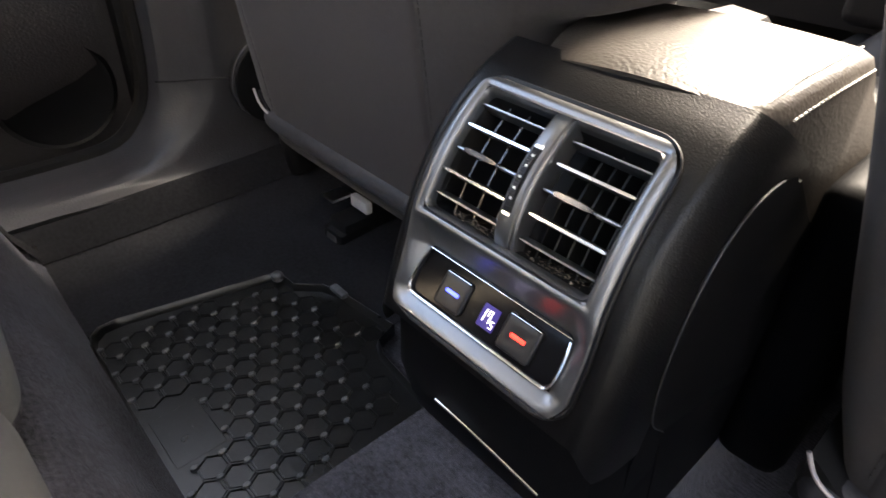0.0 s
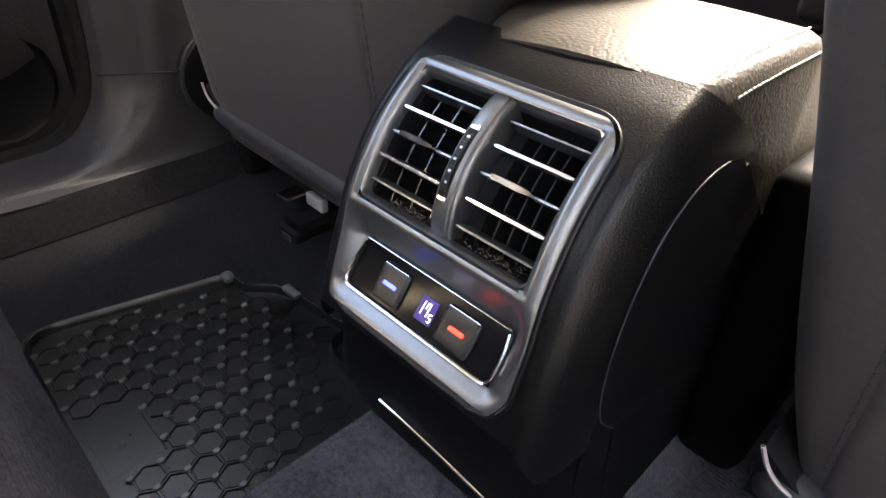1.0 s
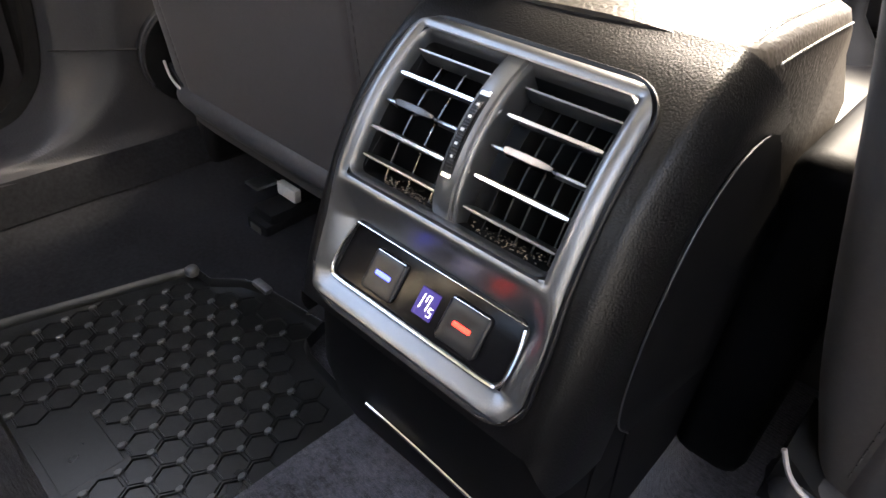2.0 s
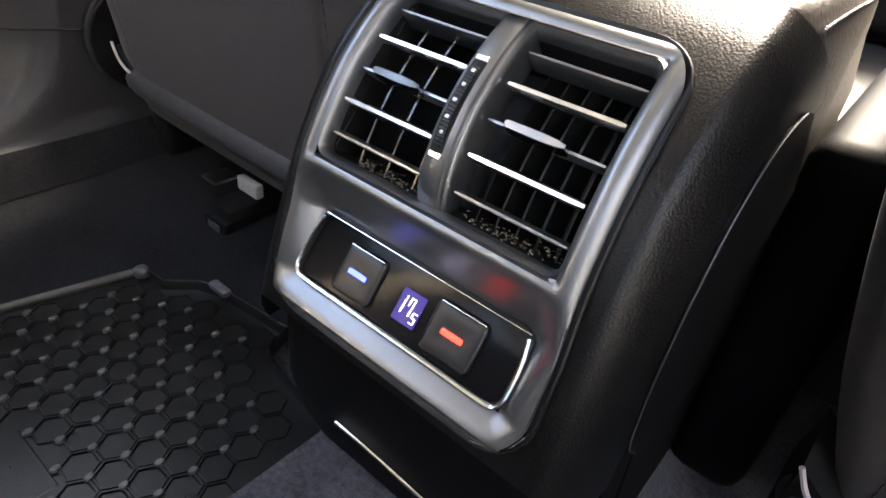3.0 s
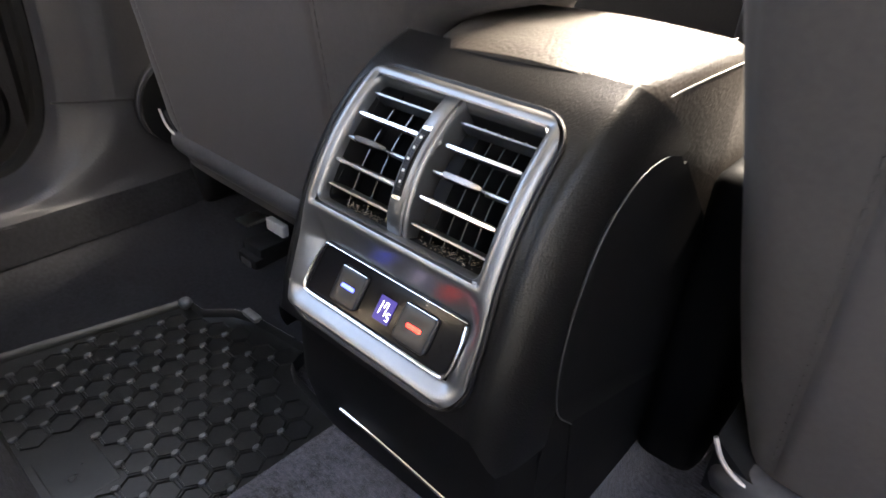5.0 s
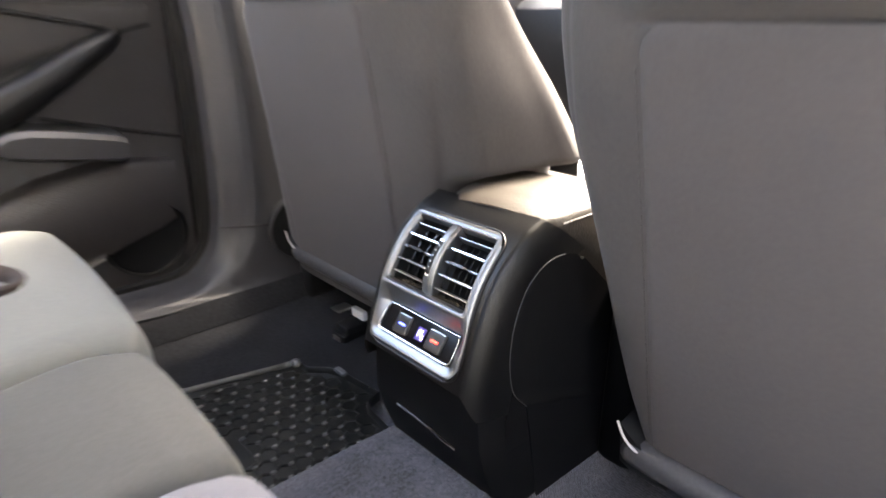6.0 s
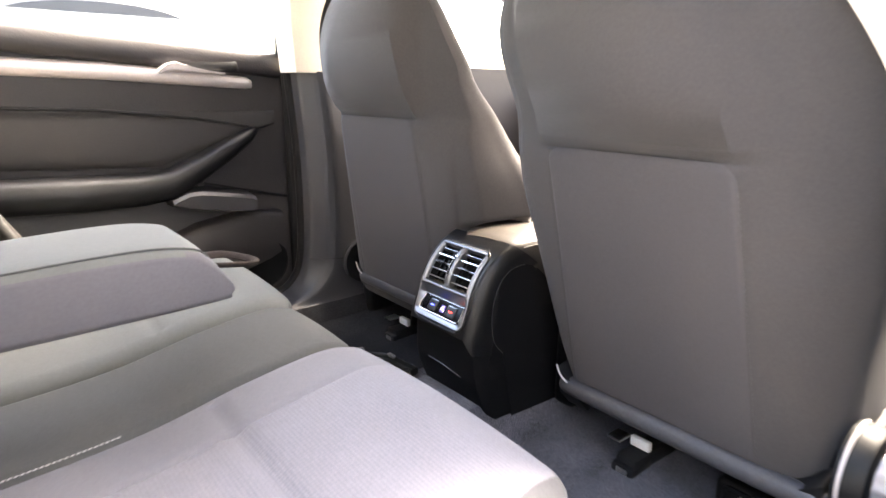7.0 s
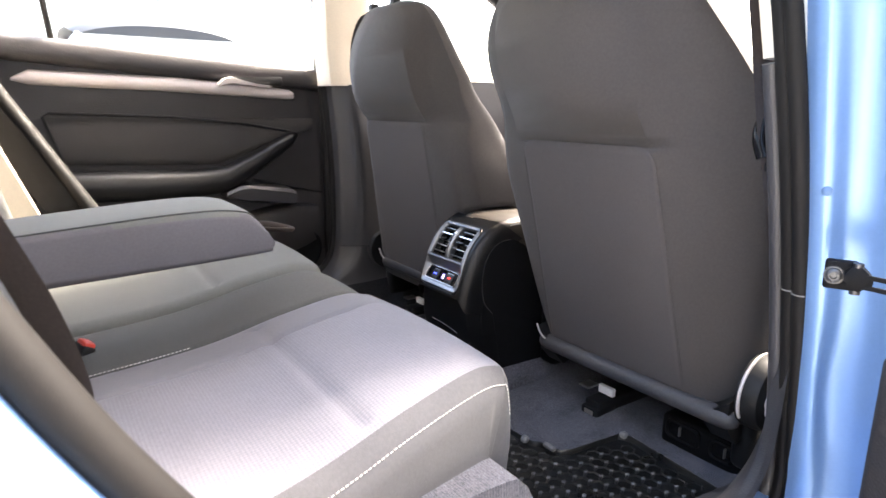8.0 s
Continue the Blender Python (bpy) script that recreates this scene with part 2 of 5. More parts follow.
floor = part("floor", sheet(lambda u, v: Vector((-0.68 + 1.36 * u, -0.62 + 2.2 * v, floor_height(-0.68 + 1.36 * u, -0.62 + 2.2 * v))), 110, 130), CARPET)
tagged(floor, "dark blue-grey carpet over footwells and centre tunnel", "floor", kind="structure")


for sx, x_in in ((-1, 0.632),):
    lining = part("sill_lining", sheet(lambda u, v: Vector((sx * (x_in + (0.652 - x_in) * u), -0.56 + 0.88 * v, floor_height(sx * (x_in + (0.652 - x_in) * u), -0.56 + 0.88 * v) + 0.005 + 0.030 * u)), 6, 40), FELT)
    tagged(lining, "black felt lining between carpet and sill trim", "trim", kind="structure")
felt = part("footwell_felt", sheet(lambda u, v: Vector((-0.634 + 0.364 * u, -0.168 + 0.52 * v, floor_height(-0.634 + 0.364 * u, -0.168 + 0.52 * v) + 0.0025)), 30, 40), FELT)
tagged(felt, "black felt floor covering between rubber mat and sill", "trim", kind="structure")

APERTURE = [(-0.60, 0.105, 0.650, -0.60, 0.085), (-0.25, 0.102, 0.650, -0.25, 0.088), (-0.10, 0.100, 0.650, -0.08, 0.084), (-0.01, 0.106, 0.650, 0.05, 0.070), (0.035, 0.138, 0.650, 0.15, 0.060), (0.060, 0.19, 0.652, 0.24, 0.06), (0.070, 0.30, 0.664, 0.30, 0.16), (0.068, 0.52, 0.680, 0.30, 0.45), (0.050, 0.738, 0.688, 0.27, 0.738)]


def aperture(n):
    """The curved edge of a rear doorway and the inner border of its trim, side by side."""
    return spline([(0, y, z) for y, z, *_ in APERTURE], n), spline([q[2:] for q in APERTURE], n)


def lower_trim(side, parent, shift=0.0):
    """Sill trim that runs up into the foot and the lower half of the B-pillar."""
    n = 90
    edge, inner = aperture(n)
    base_shift = shift

    def f(u, v):
        k = int(round(v * n))
        e, q = edge[k], inner[k]
        shift = base_shift * lerp([(0.30, 1.0), (0.62, 0.0)], e.z)
        a, b = edge[max(k - 1, 0)], edge[min(k + 1, n)]
        t = (b - a).normalized()
        away = Vector((0, t.z, -t.y))          # towards the trim, off the opening
        lift = min(max((e.z - 0.10) / 0.10, 0), 1)
        ridge = Vector((0.690 + shift, e.y, e.z)) + away * (0.010 + 0.034 * lift)
        q = q + Vector((shift * 0.9, 0, 0))
        rows = [Vector((0.775, e.y, e.z)) - away * 0.012, Vector((0.762, e.y, e.z)) - away * 0.002, Vector((0.730 + shift * 0.4, e.y, e.z)) + away * 0.006, ridge, Vector(ridge).lerp(q, 0.12) + Vector((-0.004, 0, 0)), Vector(ridge).lerp(q, 0.5) + Vector((0.004, 0, 0)), Vector(ridge).lerp(q, 0.85) + Vector((0.003, 0, 0)), q, q + Vector((0.006, 0.004, -0.08))]
        w = u * (len(rows) - 1)
        i = min(int(w), len(rows) - 2)
        p = rows[i].lerp(rows[i + 1], w - i)
        return Vector((side * p.x, p.y, p.z))

    return part("lower_trim", sheet(f, 32, n), TRIM, parent, "dark grey moulded plastic sill and pillar foot")


def pillar(side, name):
    """A B-pillar: dark lower trim, pale upper trim, wide foot."""
    root = thing(name, "B-pillar with dark lower and beige upper trim", "pillar", kind="structure")
    lower_trim(side, root, 0.0 if side < 0 else 0.04)
    if side < 0:
        part("trim_joint", tube([Vector((side * x, y, z)) for x, y, z in ((0.697, 0.05, 0.215), (0.688, 0.08, 0.212), (0.672, 0.16, 0.205))], 0.0012, 6), DULL, root, "dark joint line")
    rows = [(0.738, 0.69, 0.025, 0.18), (0.85, 0.675, 0.01, 0.165), (1.0, 0.635, -0.01, 0.15), (1.14, 0.58, -0.03, 0.13)]
    if side > 0:
        rows = [(z, x + 0.002, a, b) for z, x, a, b in rows]
    loops = [[Vector((side * a, b, z)) for a, b in ((x + 0.08, y0), (x + 0.02, y0), (x + 0.004, y0 + 0.012), (x, y0 + 0.04), (x, y1 - 0.03), (x + 0.01, y1), (x + 0.08, y1))] for z, x, y0, y1 in rows]
    part("upper_trim", loft(loops), BEIGE, root, "beige plastic")
    return root


pillar(-1, "pillar_left")
pillar(1, "pillar_right")

roof = part("ceiling", sheet(lambda u, v: Vector((-0.56 + 1.12 * u, -1.5 + 2.19 * v, 1.13 + 0.05 * math.sin(math.pi * u) * math.sin(math.pi * (0.15 + 0.7 * v)))), 16, 16), LINING)
mod = roof.modifiers.new("thickness", "SOLIDIFY")
mod.thickness, mod.offset = 0.03, 1.0
tagged(roof, "pale fabric headlining under the roof", "ceiling", kind="structure")

# ---- rear end of the centre console ----
# Rear face in the plane of y and z, from its foot to the armrest.
FACE = spline([(0, -0.027, 0.215), (0, -0.022, 0.240), (0, -0.0145, 0.268), (0, -0.004, 0.300), (0, 0.008, 0.330), (0, 0.024, 0.358), (0, 0.046, 0.382), (0, 0.071, 0.4005), (0, 0.0985, 0.4125)], 240)
ARC = [0.0]
for p, q in zip(FACE, FACE[1:]):
    ARC.append(ARC[-1] + (q - p).length)
BASE = 0.034          # arc length at the lower edge of the bezel


def face(x, s, h):
    """A point of the curved rear face: x across, s up along it from the bezel's lower edge, h out of it."""
    s += BASE
    i = 0
    lo, hi = 0, len(ARC) - 2
    while lo < hi:
        mid = (lo + hi + 1) // 2
        if ARC[mid] <= s:
            lo = mid
        else:
            hi = mid - 1
    i = lo
    d = FACE[i + 1] - FACE[i]
    p = FACE[i] + d * ((s - ARC[i]) / (ARC[i + 1] - ARC[i]))
    a, b = FACE[max(i - 6, 0)], FACE[min(i + 7, len(FACE) - 1)]
    t = (b - a).normalized()
    return Vector((x, p.y - t.z * h, p.z + t.y * h))


def bend(bm, sink=0.0):
    """Lays a flat part on the curved face; sink tilts the button strip back."""
    for v in bm.verts:
        x, s, h = v.co
        k = min(max((s - 0.08) / 0.09, 0), 1)
        v.co = face(x * (1 - 0.035 * k) - 0.0022 * min(max((s - 0.05) / 0.03, 0), 1), s, h - sink * (s - 0.0205) / 0.032)
    return bm


def rounded(x0, x1, s0, s1, r, n=6, skew=0.0):
    """Corner-rounded rectangle as a closed loop of (x, s)."""
    out = []
    for cx, cs, a0 in ((x1 - r, s1 - r, 0), (x0 + r, s1 - r, 90), (x0 + r, s0 + r, 180), (x1 - r, s0 + r, 270)):
        for k in range(n + 1):
            a = radians(a0 + 90 * k / n)
            out.append((cx + r * math.cos(a), cs + r * math.sin(a)))
    return out


def ring(bands, sink=0.0):
    """A frame skin through loops of (x, s) with heights."""
    return bend(loft([[Vector((x, s, h)) for x, s in lp] for lp, h in bands], caps=False), sink)


def frame_loops(x0, x1, s0, s1, r, insets):
    """Loops of equal count, each set in from the outer rectangle."""
    out = []
    for d, h in insets:
        lp = rounded(x0 + d, x1 - d, s0 + d, s1 - d, max(r - d, 0.0015), 8)
        pts = []
        m = len(lp)
        for i in range(m):
            a, b = lp[i], lp[(i + 1) % m]
            k = 10 if (i % 9) == 8 else 1
            pts += [(a[0] + (b[0] - a[0]) * j / k, a[1] + (b[1] - a[1]) * j / k) for j in range(k)]
        out.append((pts, h))
    return out


BX = 0.0778           # half width of the bezel
TOP = 0.177           # arc length of the bezel
console = thing("rear_console", "black rear centre console with air vents and climate buttons", "centre console")


FLANK = [(0.0805, 0.0), (0.0838, -0.0003), (0.0872, -0.0036), (0.0905, -0.0077), (0.0935, -0.0127), (0.0961, -0.0188), (0.0981, -0.0265), (0.0994, -0.0350), (0.1000, -0.0470), (0.1000, -0.0660)]


def console_shell():
    """Grained shell round the bezel: a narrow flat band, a crease, a rounded shoulder and the flank."""
    smax = ARC[-1] - BASE - 0.0005
    inner = [(-0.0805 + 0.161 * k / 40, 0.0) for k in range(1, 40)]
    columns = [(-x, h) for x, h in reversed(FLANK)] + inner + FLANK
    n_u, n_v = len(columns) - 1, 90

    def row(x, h, v):
        low = -0.005 - 0.028 * min(max((abs(x) - 0.084) / 0.012, 0), 1) ** 1.2
        return low + (smax - low) * v

    def f(u, v):
        x, h = columns[int(round(u * n_u))]
        sag = h - 0.0004
        if row(x, h, v) > 0.14:
            sag = h * (1 - 0.3 * min((row(x, h, v) - 0.14) / 0.07, 1)) - 0.0004
        p = face(x, row(x, h, v), sag)
        e = min(max((v - 0.72) / 0.28, 0), 1)
        return p + Vector((0, -0.62 * min(h, 0) * e * e, 0))

    def hole(u, v):
        a, b = columns[int(u * n_u)], columns[int(u * n_u) + 1]
        x, h = (a[0] + b[0]) / 2, (a[1] + b[1]) / 2
        s = row(x, h, v)
        x = abs(x)
        dx, ds = x - (BX - 0.026), abs(s - TOP / 2) - (TOP / 2 - 0.026)
        if dx > 0 and ds > 0 and math.hypot(dx, ds) > 0.018:
            return False
        return x < BX - 0.006 and 0.004 < s < TOP - 0.004

    return sheet(f, n_u, n_v, skip=hole)


part("shell", console_shell(), SOFT, console, "leather-grained black plastic")


SEAM = spline([(0, 0.139, 0.367), (0, 0.114, 0.3725), (0, 0.084, 0.368), (0, 0.059, 0.350), (0, 0.044, 0.322), (0, 0.037, 0.290), (0, 0.037, 0.258), (0, 0.046, 0.226), (0, 0.069, 0.200)], 60)


def console_side(sx):
    """A smooth side panel let into the flank along a curved seam, and the plain cover below it."""
    loops = []
    for x, grow in ((0.0965, 0.0), (0.1004, 0.0004), (0.1010, 0.0016)):
        pts = [Vector((sx * x, p.y + grow, p.z)) for p in SEAM]
        pts += [Vector((sx * x, 0.09, 0.10)), Vector((sx * x, 0.10, 0.05)), Vector((sx * x, 0.5, 0.05)), Vector((sx * x, 0.5, 0.24)), Vector((sx * x, 0.33, 0.252)), Vector((sx * x, 0.235, 0.284))]
        loops.append(pts)
    return loft(loops)


def console_cheek(sx):
    """The side cover between the seam and the lid, down to the floor."""
    edge = [Vector((0, y, z)) for y, z in ((0.040, 0.215), (0.050, 0.25), (0.060, 0.29), (0.070, 0.318), (0.100, 0.338), (0.130, 0.350))]
    loops = []
    for x in (0.090, 0.0985, 0.0994):
        pts = [Vector((sx * x, p.y, p.z)) for p in edge]
        pts += [Vector((sx * x, 0.158, 0.358)), Vector((sx * x, 0.235, 0.290)), Vector((sx * x, 0.33, 0.262)), Vector((sx * x, 0.5, 0.262)), Vector((sx * x, 0.5, 0.05)), Vector((sx * x, 0.062, 0.05)), Vector((sx * x, 0.042, 0.12)), Vector((sx * x, 0.036, 0.19))]
        loops.append(pts)
    return loft(loops)


for sx in (-1, 1):
    part("side_cheek", console_cheek(sx), SIDEBLACK, console, "black side cover")
    panel_ob = part("side_panel", console_side(sx), SIDEBLACK, console, "smooth black side panel")
    part("panel_edge", tube([p + Vector((sx * 0.1009, 0, 0)) for p in SEAM[6:]], 0.00055, 6), LINE, panel_ob, "fine joint line")
lower = bmesh.new()
loops = []
for z, y, w in ((0.245, -0.002, 0.094), (0.225, -0.006, 0.0955), (0.19, -0.005, 0.0975), (0.165, -0.004, 0.0990), (0.135, 0.004, 0.0998), (0.105, 0.016, 0.0998), (0.06, 0.036, 0.0998)):
    loops.append([Vector((x, yy, z)) for x, yy in ((-w, y + 0.13), (-w, y + 0.02), (-w + 0.006, y + 0.006), (-w + 0.02, y), (w - 0.02, y), (w - 0.006, y + 0.006), (w, y + 0.02), (w, y + 0.13))])
loft(loops, bm=lower)
lower_panel = part("lower_panel", lower, SIDEBLACK, console, "plain black lower cover")
part("pocket_trim", tube(spline([(-0.043, -0.0045, 0.163), (-0.015, -0.0045, 0.1625), (0.02, -0.0043, 0.160), (0.060, -0.0030, 0.154)], 16), 0.0014, 8), CHROME, lower_panel, "thin bright trim line")
part("screw_cap", box(0.0850, 0.0875, -0.003, 0.012, 0.211, 0.2132, 0.0008), STEEL, lower_panel)

# bezel: dark outer step, bright chamfer, satin face, inner lip down into the vents
part("bezel_edge", ring(frame_loops(-BX, BX, 0.0, TOP, 0.024, [(-0.0002, -0.003), (0.0, 0.0012), (0.0008, 0.002), (0.0022, 0.0014), (0.003, 0.0008)])), SMOOTH, console, "thin black outer edge")
part("bezel_lower_lip", bend(tube([Vector((x, s, 0.0012)) for x, s in ((-BX + 0.001, 0.05), (-BX + 0.001, 0.022), (-BX + 0.008, 0.007), (-BX + 0.024, 0.0012), (0, 0.0008), (BX - 0.024, 0.0012), (BX - 0.008, 0.007), (BX - 0.001, 0.022), (BX - 0.001, 0.05))], 0.0006, 6)), CHROME, console, "bright edge line")


def bezel_face():
    """The satin frame with openings for the two vents and the button strip."""
    bm = bmesh.new()
    nx, ns = 84, 96

    def height(x, s):
        a = BX - 0.003 - abs(x)
        e = min(a, s - 0.003, TOP - 0.003 - s)
        h = 0.0042 * math.sqrt(max(0.0, 1 - (1 - min(max(e / 0.0085, 0), 1)) ** 2)) + 0.0006
        # rolled edge round the vents
        q = max(abs(x) - VX, VS0 - s, s - VS1)
        if q >= 0:
            h -= 0.0024 * max(0.0, 1 - q / 0.0045) ** 2
        k = min(max(a / 0.014, 0), 1)
        if s < PS0:
            # the chin under the buttons is a ledge that faces up
            ledge = smooth_lerp([(0.0028, 0.0006), (0.0052, 0.0034), (0.0085, 0.0066), (0.0105, 0.0066), (0.0205, -0.0012)], s)
            h = h * (1 - k) + ledge * k
        elif s < VS0 - 0.004:
            # a hollow slopes back from the vents to the button strip
            slope = smooth_lerp([(PS0, -0.0012), (PS0 + 0.006, -0.0020), (PS1, -0.0104), (0.0580, -0.0072), (0.0640, -0.0028), (VS0 - 0.007, 0.0032), (VS0 - 0.004, 0.0048)], s)
            h = h * (1 - k) + min(slope, h) * k
        return h

    def inside(x, s):
        # rounded outer outline
        r = 0.022
        dx, ds = abs(x) - (BX - 0.0028 - r), abs(s - TOP / 2) - (TOP / 2 - 0.0028 - r)
        if dx > 0 and ds > 0 and math.hypot(dx, ds) > r:
            return False
        return dx <= r and ds <= r

    vs = {}

    def vert(i, j):
        if (i, j) not in vs:
            x, s = -BX + 2 * BX * i / nx, TOP * j / ns
            r = 0.022
            dx, ds = abs(x) - (BX - 0.0028 - r), abs(s - TOP / 2) - (TOP / 2 - 0.0028 - r)
            if dx > 0 and ds > 0 and math.hypot(dx, ds) > r:
                k = r / math.hypot(dx, ds)
                x = math.copysign(BX - 0.0028 - r + dx * k, x)
                s = TOP / 2 + math.copysign(TOP / 2 - 0.0028 - r + ds * k, s - TOP / 2)
            x = max(min(x, BX - 0.0028), -BX + 0.0028)
            s = max(min(s, TOP - 0.0028), 0.0028)
            vs[i, j] = bm.verts.new((x, s, height(x, s)))
        return vs[i, j]

    for i in range(nx):
        for j in range(ns):
            x, s = -BX + 2 * BX * (i + 0.5) / nx, TOP * (j + 0.5) / ns
            if VS0 < s < VS1 and abs(x) < VX:
                continue
            if PS0 < s < PS1 and abs(x) < PX:
                continue
            q = [vert(i, j), vert(i + 1, j), vert(i + 1, j + 1), vert(i, j + 1)]
            if len(set(v.co.to_tuple(6) for v in q)) == 4:
                bm.faces.new(q).material_index = 0
    return bend(bm)


VX, VS0, VS1 = 0.0648, 0.0790, 0.1650      # vent opening
PX, PS0, PS1 = 0.0600, 0.0205, 0.0525      # button strip opening
bezel = part("bezel", bezel_face(), SATIN, console, "satin anthracite frame")
lip = [(-0.0012, 0.0012), (0.0006, 0.0022), (0.0018, 0.0006), (0.0024, -0.0030), (0.0026, -0.0060)]
part("vent_lip", ring(frame_loops(-VX - 0.001, VX + 0.001, VS0 - 0.001, VS1 + 0.001, 0.007, lip)), SATIN, bezel, "rolled inner lip")
part("vent_duct", ring(frame_loops(-VX - 0.001, VX + 0.001, VS0 - 0.001, VS1 + 0.001, 0.007, [(0.0026, -0.0058), (0.0030, -0.012), (0.0032, -0.03)])), DULL, bezel, "black duct wall")
part("vent_well", bend(sheet(lambda u, v: Vector((-0.068 + 0.136 * u, 0.074 + 0.098 * v, -0.030)), 12, 12)), DULL, bezel, "dark well behind the vanes")


def vane(sx, s, bright, tab):
    """One horizontal blade of an air vent."""
    x0, x1 = sorted((sx * 0.0095, sx * 0.0625))
    n = 14
    hw = 0.0021 if bright else 0.0013
    deep = 0.0 if bright else -0.0016
    loops = []
    for k in range(n + 1):
        x = x0 + (x1 - x0) * k / n
        e = 0.7 if k in (0, n) else 1.0
        loops.append([Vector((x, s + a * hw * e, -0.0045 + deep + b * 0.0075)) for a, b in ((-0.5, -1), (-1, -0.2), (-0.9, 0.35), (-0.4, 0.55), (0.4, 0.55), (0.9, 0.35), (1, -0.2), (0.5, -1))])
    ob = part("vane", bend(loft(loops)), VANE if bright else VANE_DARK, vents[sx])
    if tab:
        c = 0.0330 if sx > 0 else -0.0390
        part("slider", bend(loft([[Vector((c + x, s + a * w, h)) for a, h in ((-1, -0.006), (-1.05, 0.000), (-0.6, 0.0026), (0.7, 0.0030), (1.1, 0.0008), (1, -0.006))] for x, w in ((-0.0132, 0.0014), (-0.0122, 0.0021), (-0.004, 0.0023), (0.004, 0.0023), (0.0105, 0.0018), (0.0140, 0.0010))])), SLIDER, ob, "dark chrome slider tab")


SLIDER = material("dark_chrome_slider", (0.16, 0.16, 0.165), 0.2, metal=1.0, spread=0.06)
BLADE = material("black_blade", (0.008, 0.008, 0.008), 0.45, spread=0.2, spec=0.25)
# Lit copy of the black blade: its paler metal stands for reflected light.
BLADE_LIT = material("lit_blade", (0.10, 0.095, 0.095), 0.22, metal=0.7, spread=0.5, stain=60)
vents = {}
for sx in (-1, 1):
    vents[sx] = part("air_vent", bend(box(min(sx * 0.0628, sx * 0.0645), max(sx * 0.0628, sx * 0.0645), 0.080, 0.165, -0.028, -0.006, 0.0004, 1)), DULL, console, "air vent with silver blades")
    for k, s in enumerate((0.0905, 0.1065, 0.1225, 0.1385, 0.1545)):
        vane(sx, s, k in (1, 3), k == 2)
    for k in range(5 if sx > 0 else 3):
        c = sx * (0.0165 + (0.0098 if sx > 0 else 0.0165) * k)
        front, tilt = (-0.0150, 0.0030) if sx > 0 else (-0.0110, -0.0120)
        loops = []
        for j in range(13):
            s = 0.0795 + 0.087 * j / 12
            loops.append([Vector((c - 0.0005, s, front)), Vector((c + 0.0005, s, front)), Vector((c + 0.0005 + tilt, s, -0.0285)), Vector((c - 0.0005 + tilt, s, -0.0285))])
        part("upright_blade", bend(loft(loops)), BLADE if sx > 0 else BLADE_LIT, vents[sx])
rng = random.Random(4)
for sx, a, b in ((-1, 0.012, 0.044), (1, 0.014, 0.062)):
    bm = bmesh.new()
    for k in range(90):
        x = sx * (a + (b - a) * rng.random() ** 0.7)
        s = 0.0812 + 0.0035 * rng.random() ** 2 + (0.004 * rng.random() if abs(x) > 0.05 else 0)
        p = Vector((x, s, rng.uniform(-0.014, -0.004)))
        d = Vector((rng.uniform(-1, 1), rng.uniform(-0.2, 0.3), rng.uniform(-0.6, 0.6))).normalized() * rng.uniform(0.0006, 0.0016)
        tube([p, p + d * 0.5 + Vector((0, 0.0003, 0)), p + d], rng.uniform(0.00018, 0.00045), 4, bm)
    part("dust", bend(bm), DUST, vents[sx], "brown-grey lint caught at the vent's lower edge")

# divider with the thumb wheel
def bar_height(s):
    """The bar between the vents swells in the middle and dips behind the lower rim."""
    return smooth_lerp([(0.0795, -0.0030), (0.086, 0.0006), (0.095, 0.0034), (0.110, 0.0056), (0.130, 0.0066), (0.150, 0.0056), (0.160, 0.0044), (0.168, 0.0030)], s)


bm = bmesh.new()
loops = []
for k in range(25):
    s = 0.0795 + 0.0885 * k / 24
    lift = bar_height(s)
    loops.append([Vector((x, s, h)) for x, h in ((-0.0078, -0.014), (-0.0078, lift - 0.0030), (-0.0072, lift - 0.0012), (-0.0052, lift - 0.0002), (0.0030, lift), (0.0042, lift - 0.0004), (0.0048, lift - 0.0016), (0.0058, lift - 0.0018), (0.0064, lift - 0.0012), (0.0074, lift - 0.0022), (0.0078, lift - 0.0045), (0.0078, -0.014))])
divider = part("vent_divider", bend(loft(loops)), SATIN, console, "satin centre bar between the vents")


def strip_on_bar(w, s0, s1, up, crown=0.0, n=20):
    """A narrow strip along the bar; crown lifts its middle."""
    loops = []
    for k in range(n + 1):
        s = s0 + (s1 - s0) * k / n
        h = bar_height(s) + up + crown * math.sin(math.pi * k / n)
        loops.append([Vector((x - 0.0018, s, z)) for x, z in ((-w, 0.002), (-w, h - 0.0003), (-w * 0.8, h), (w * 0.8, h), (w, h - 0.0003), (w, 0.002))])
    return bend(loft(loops))


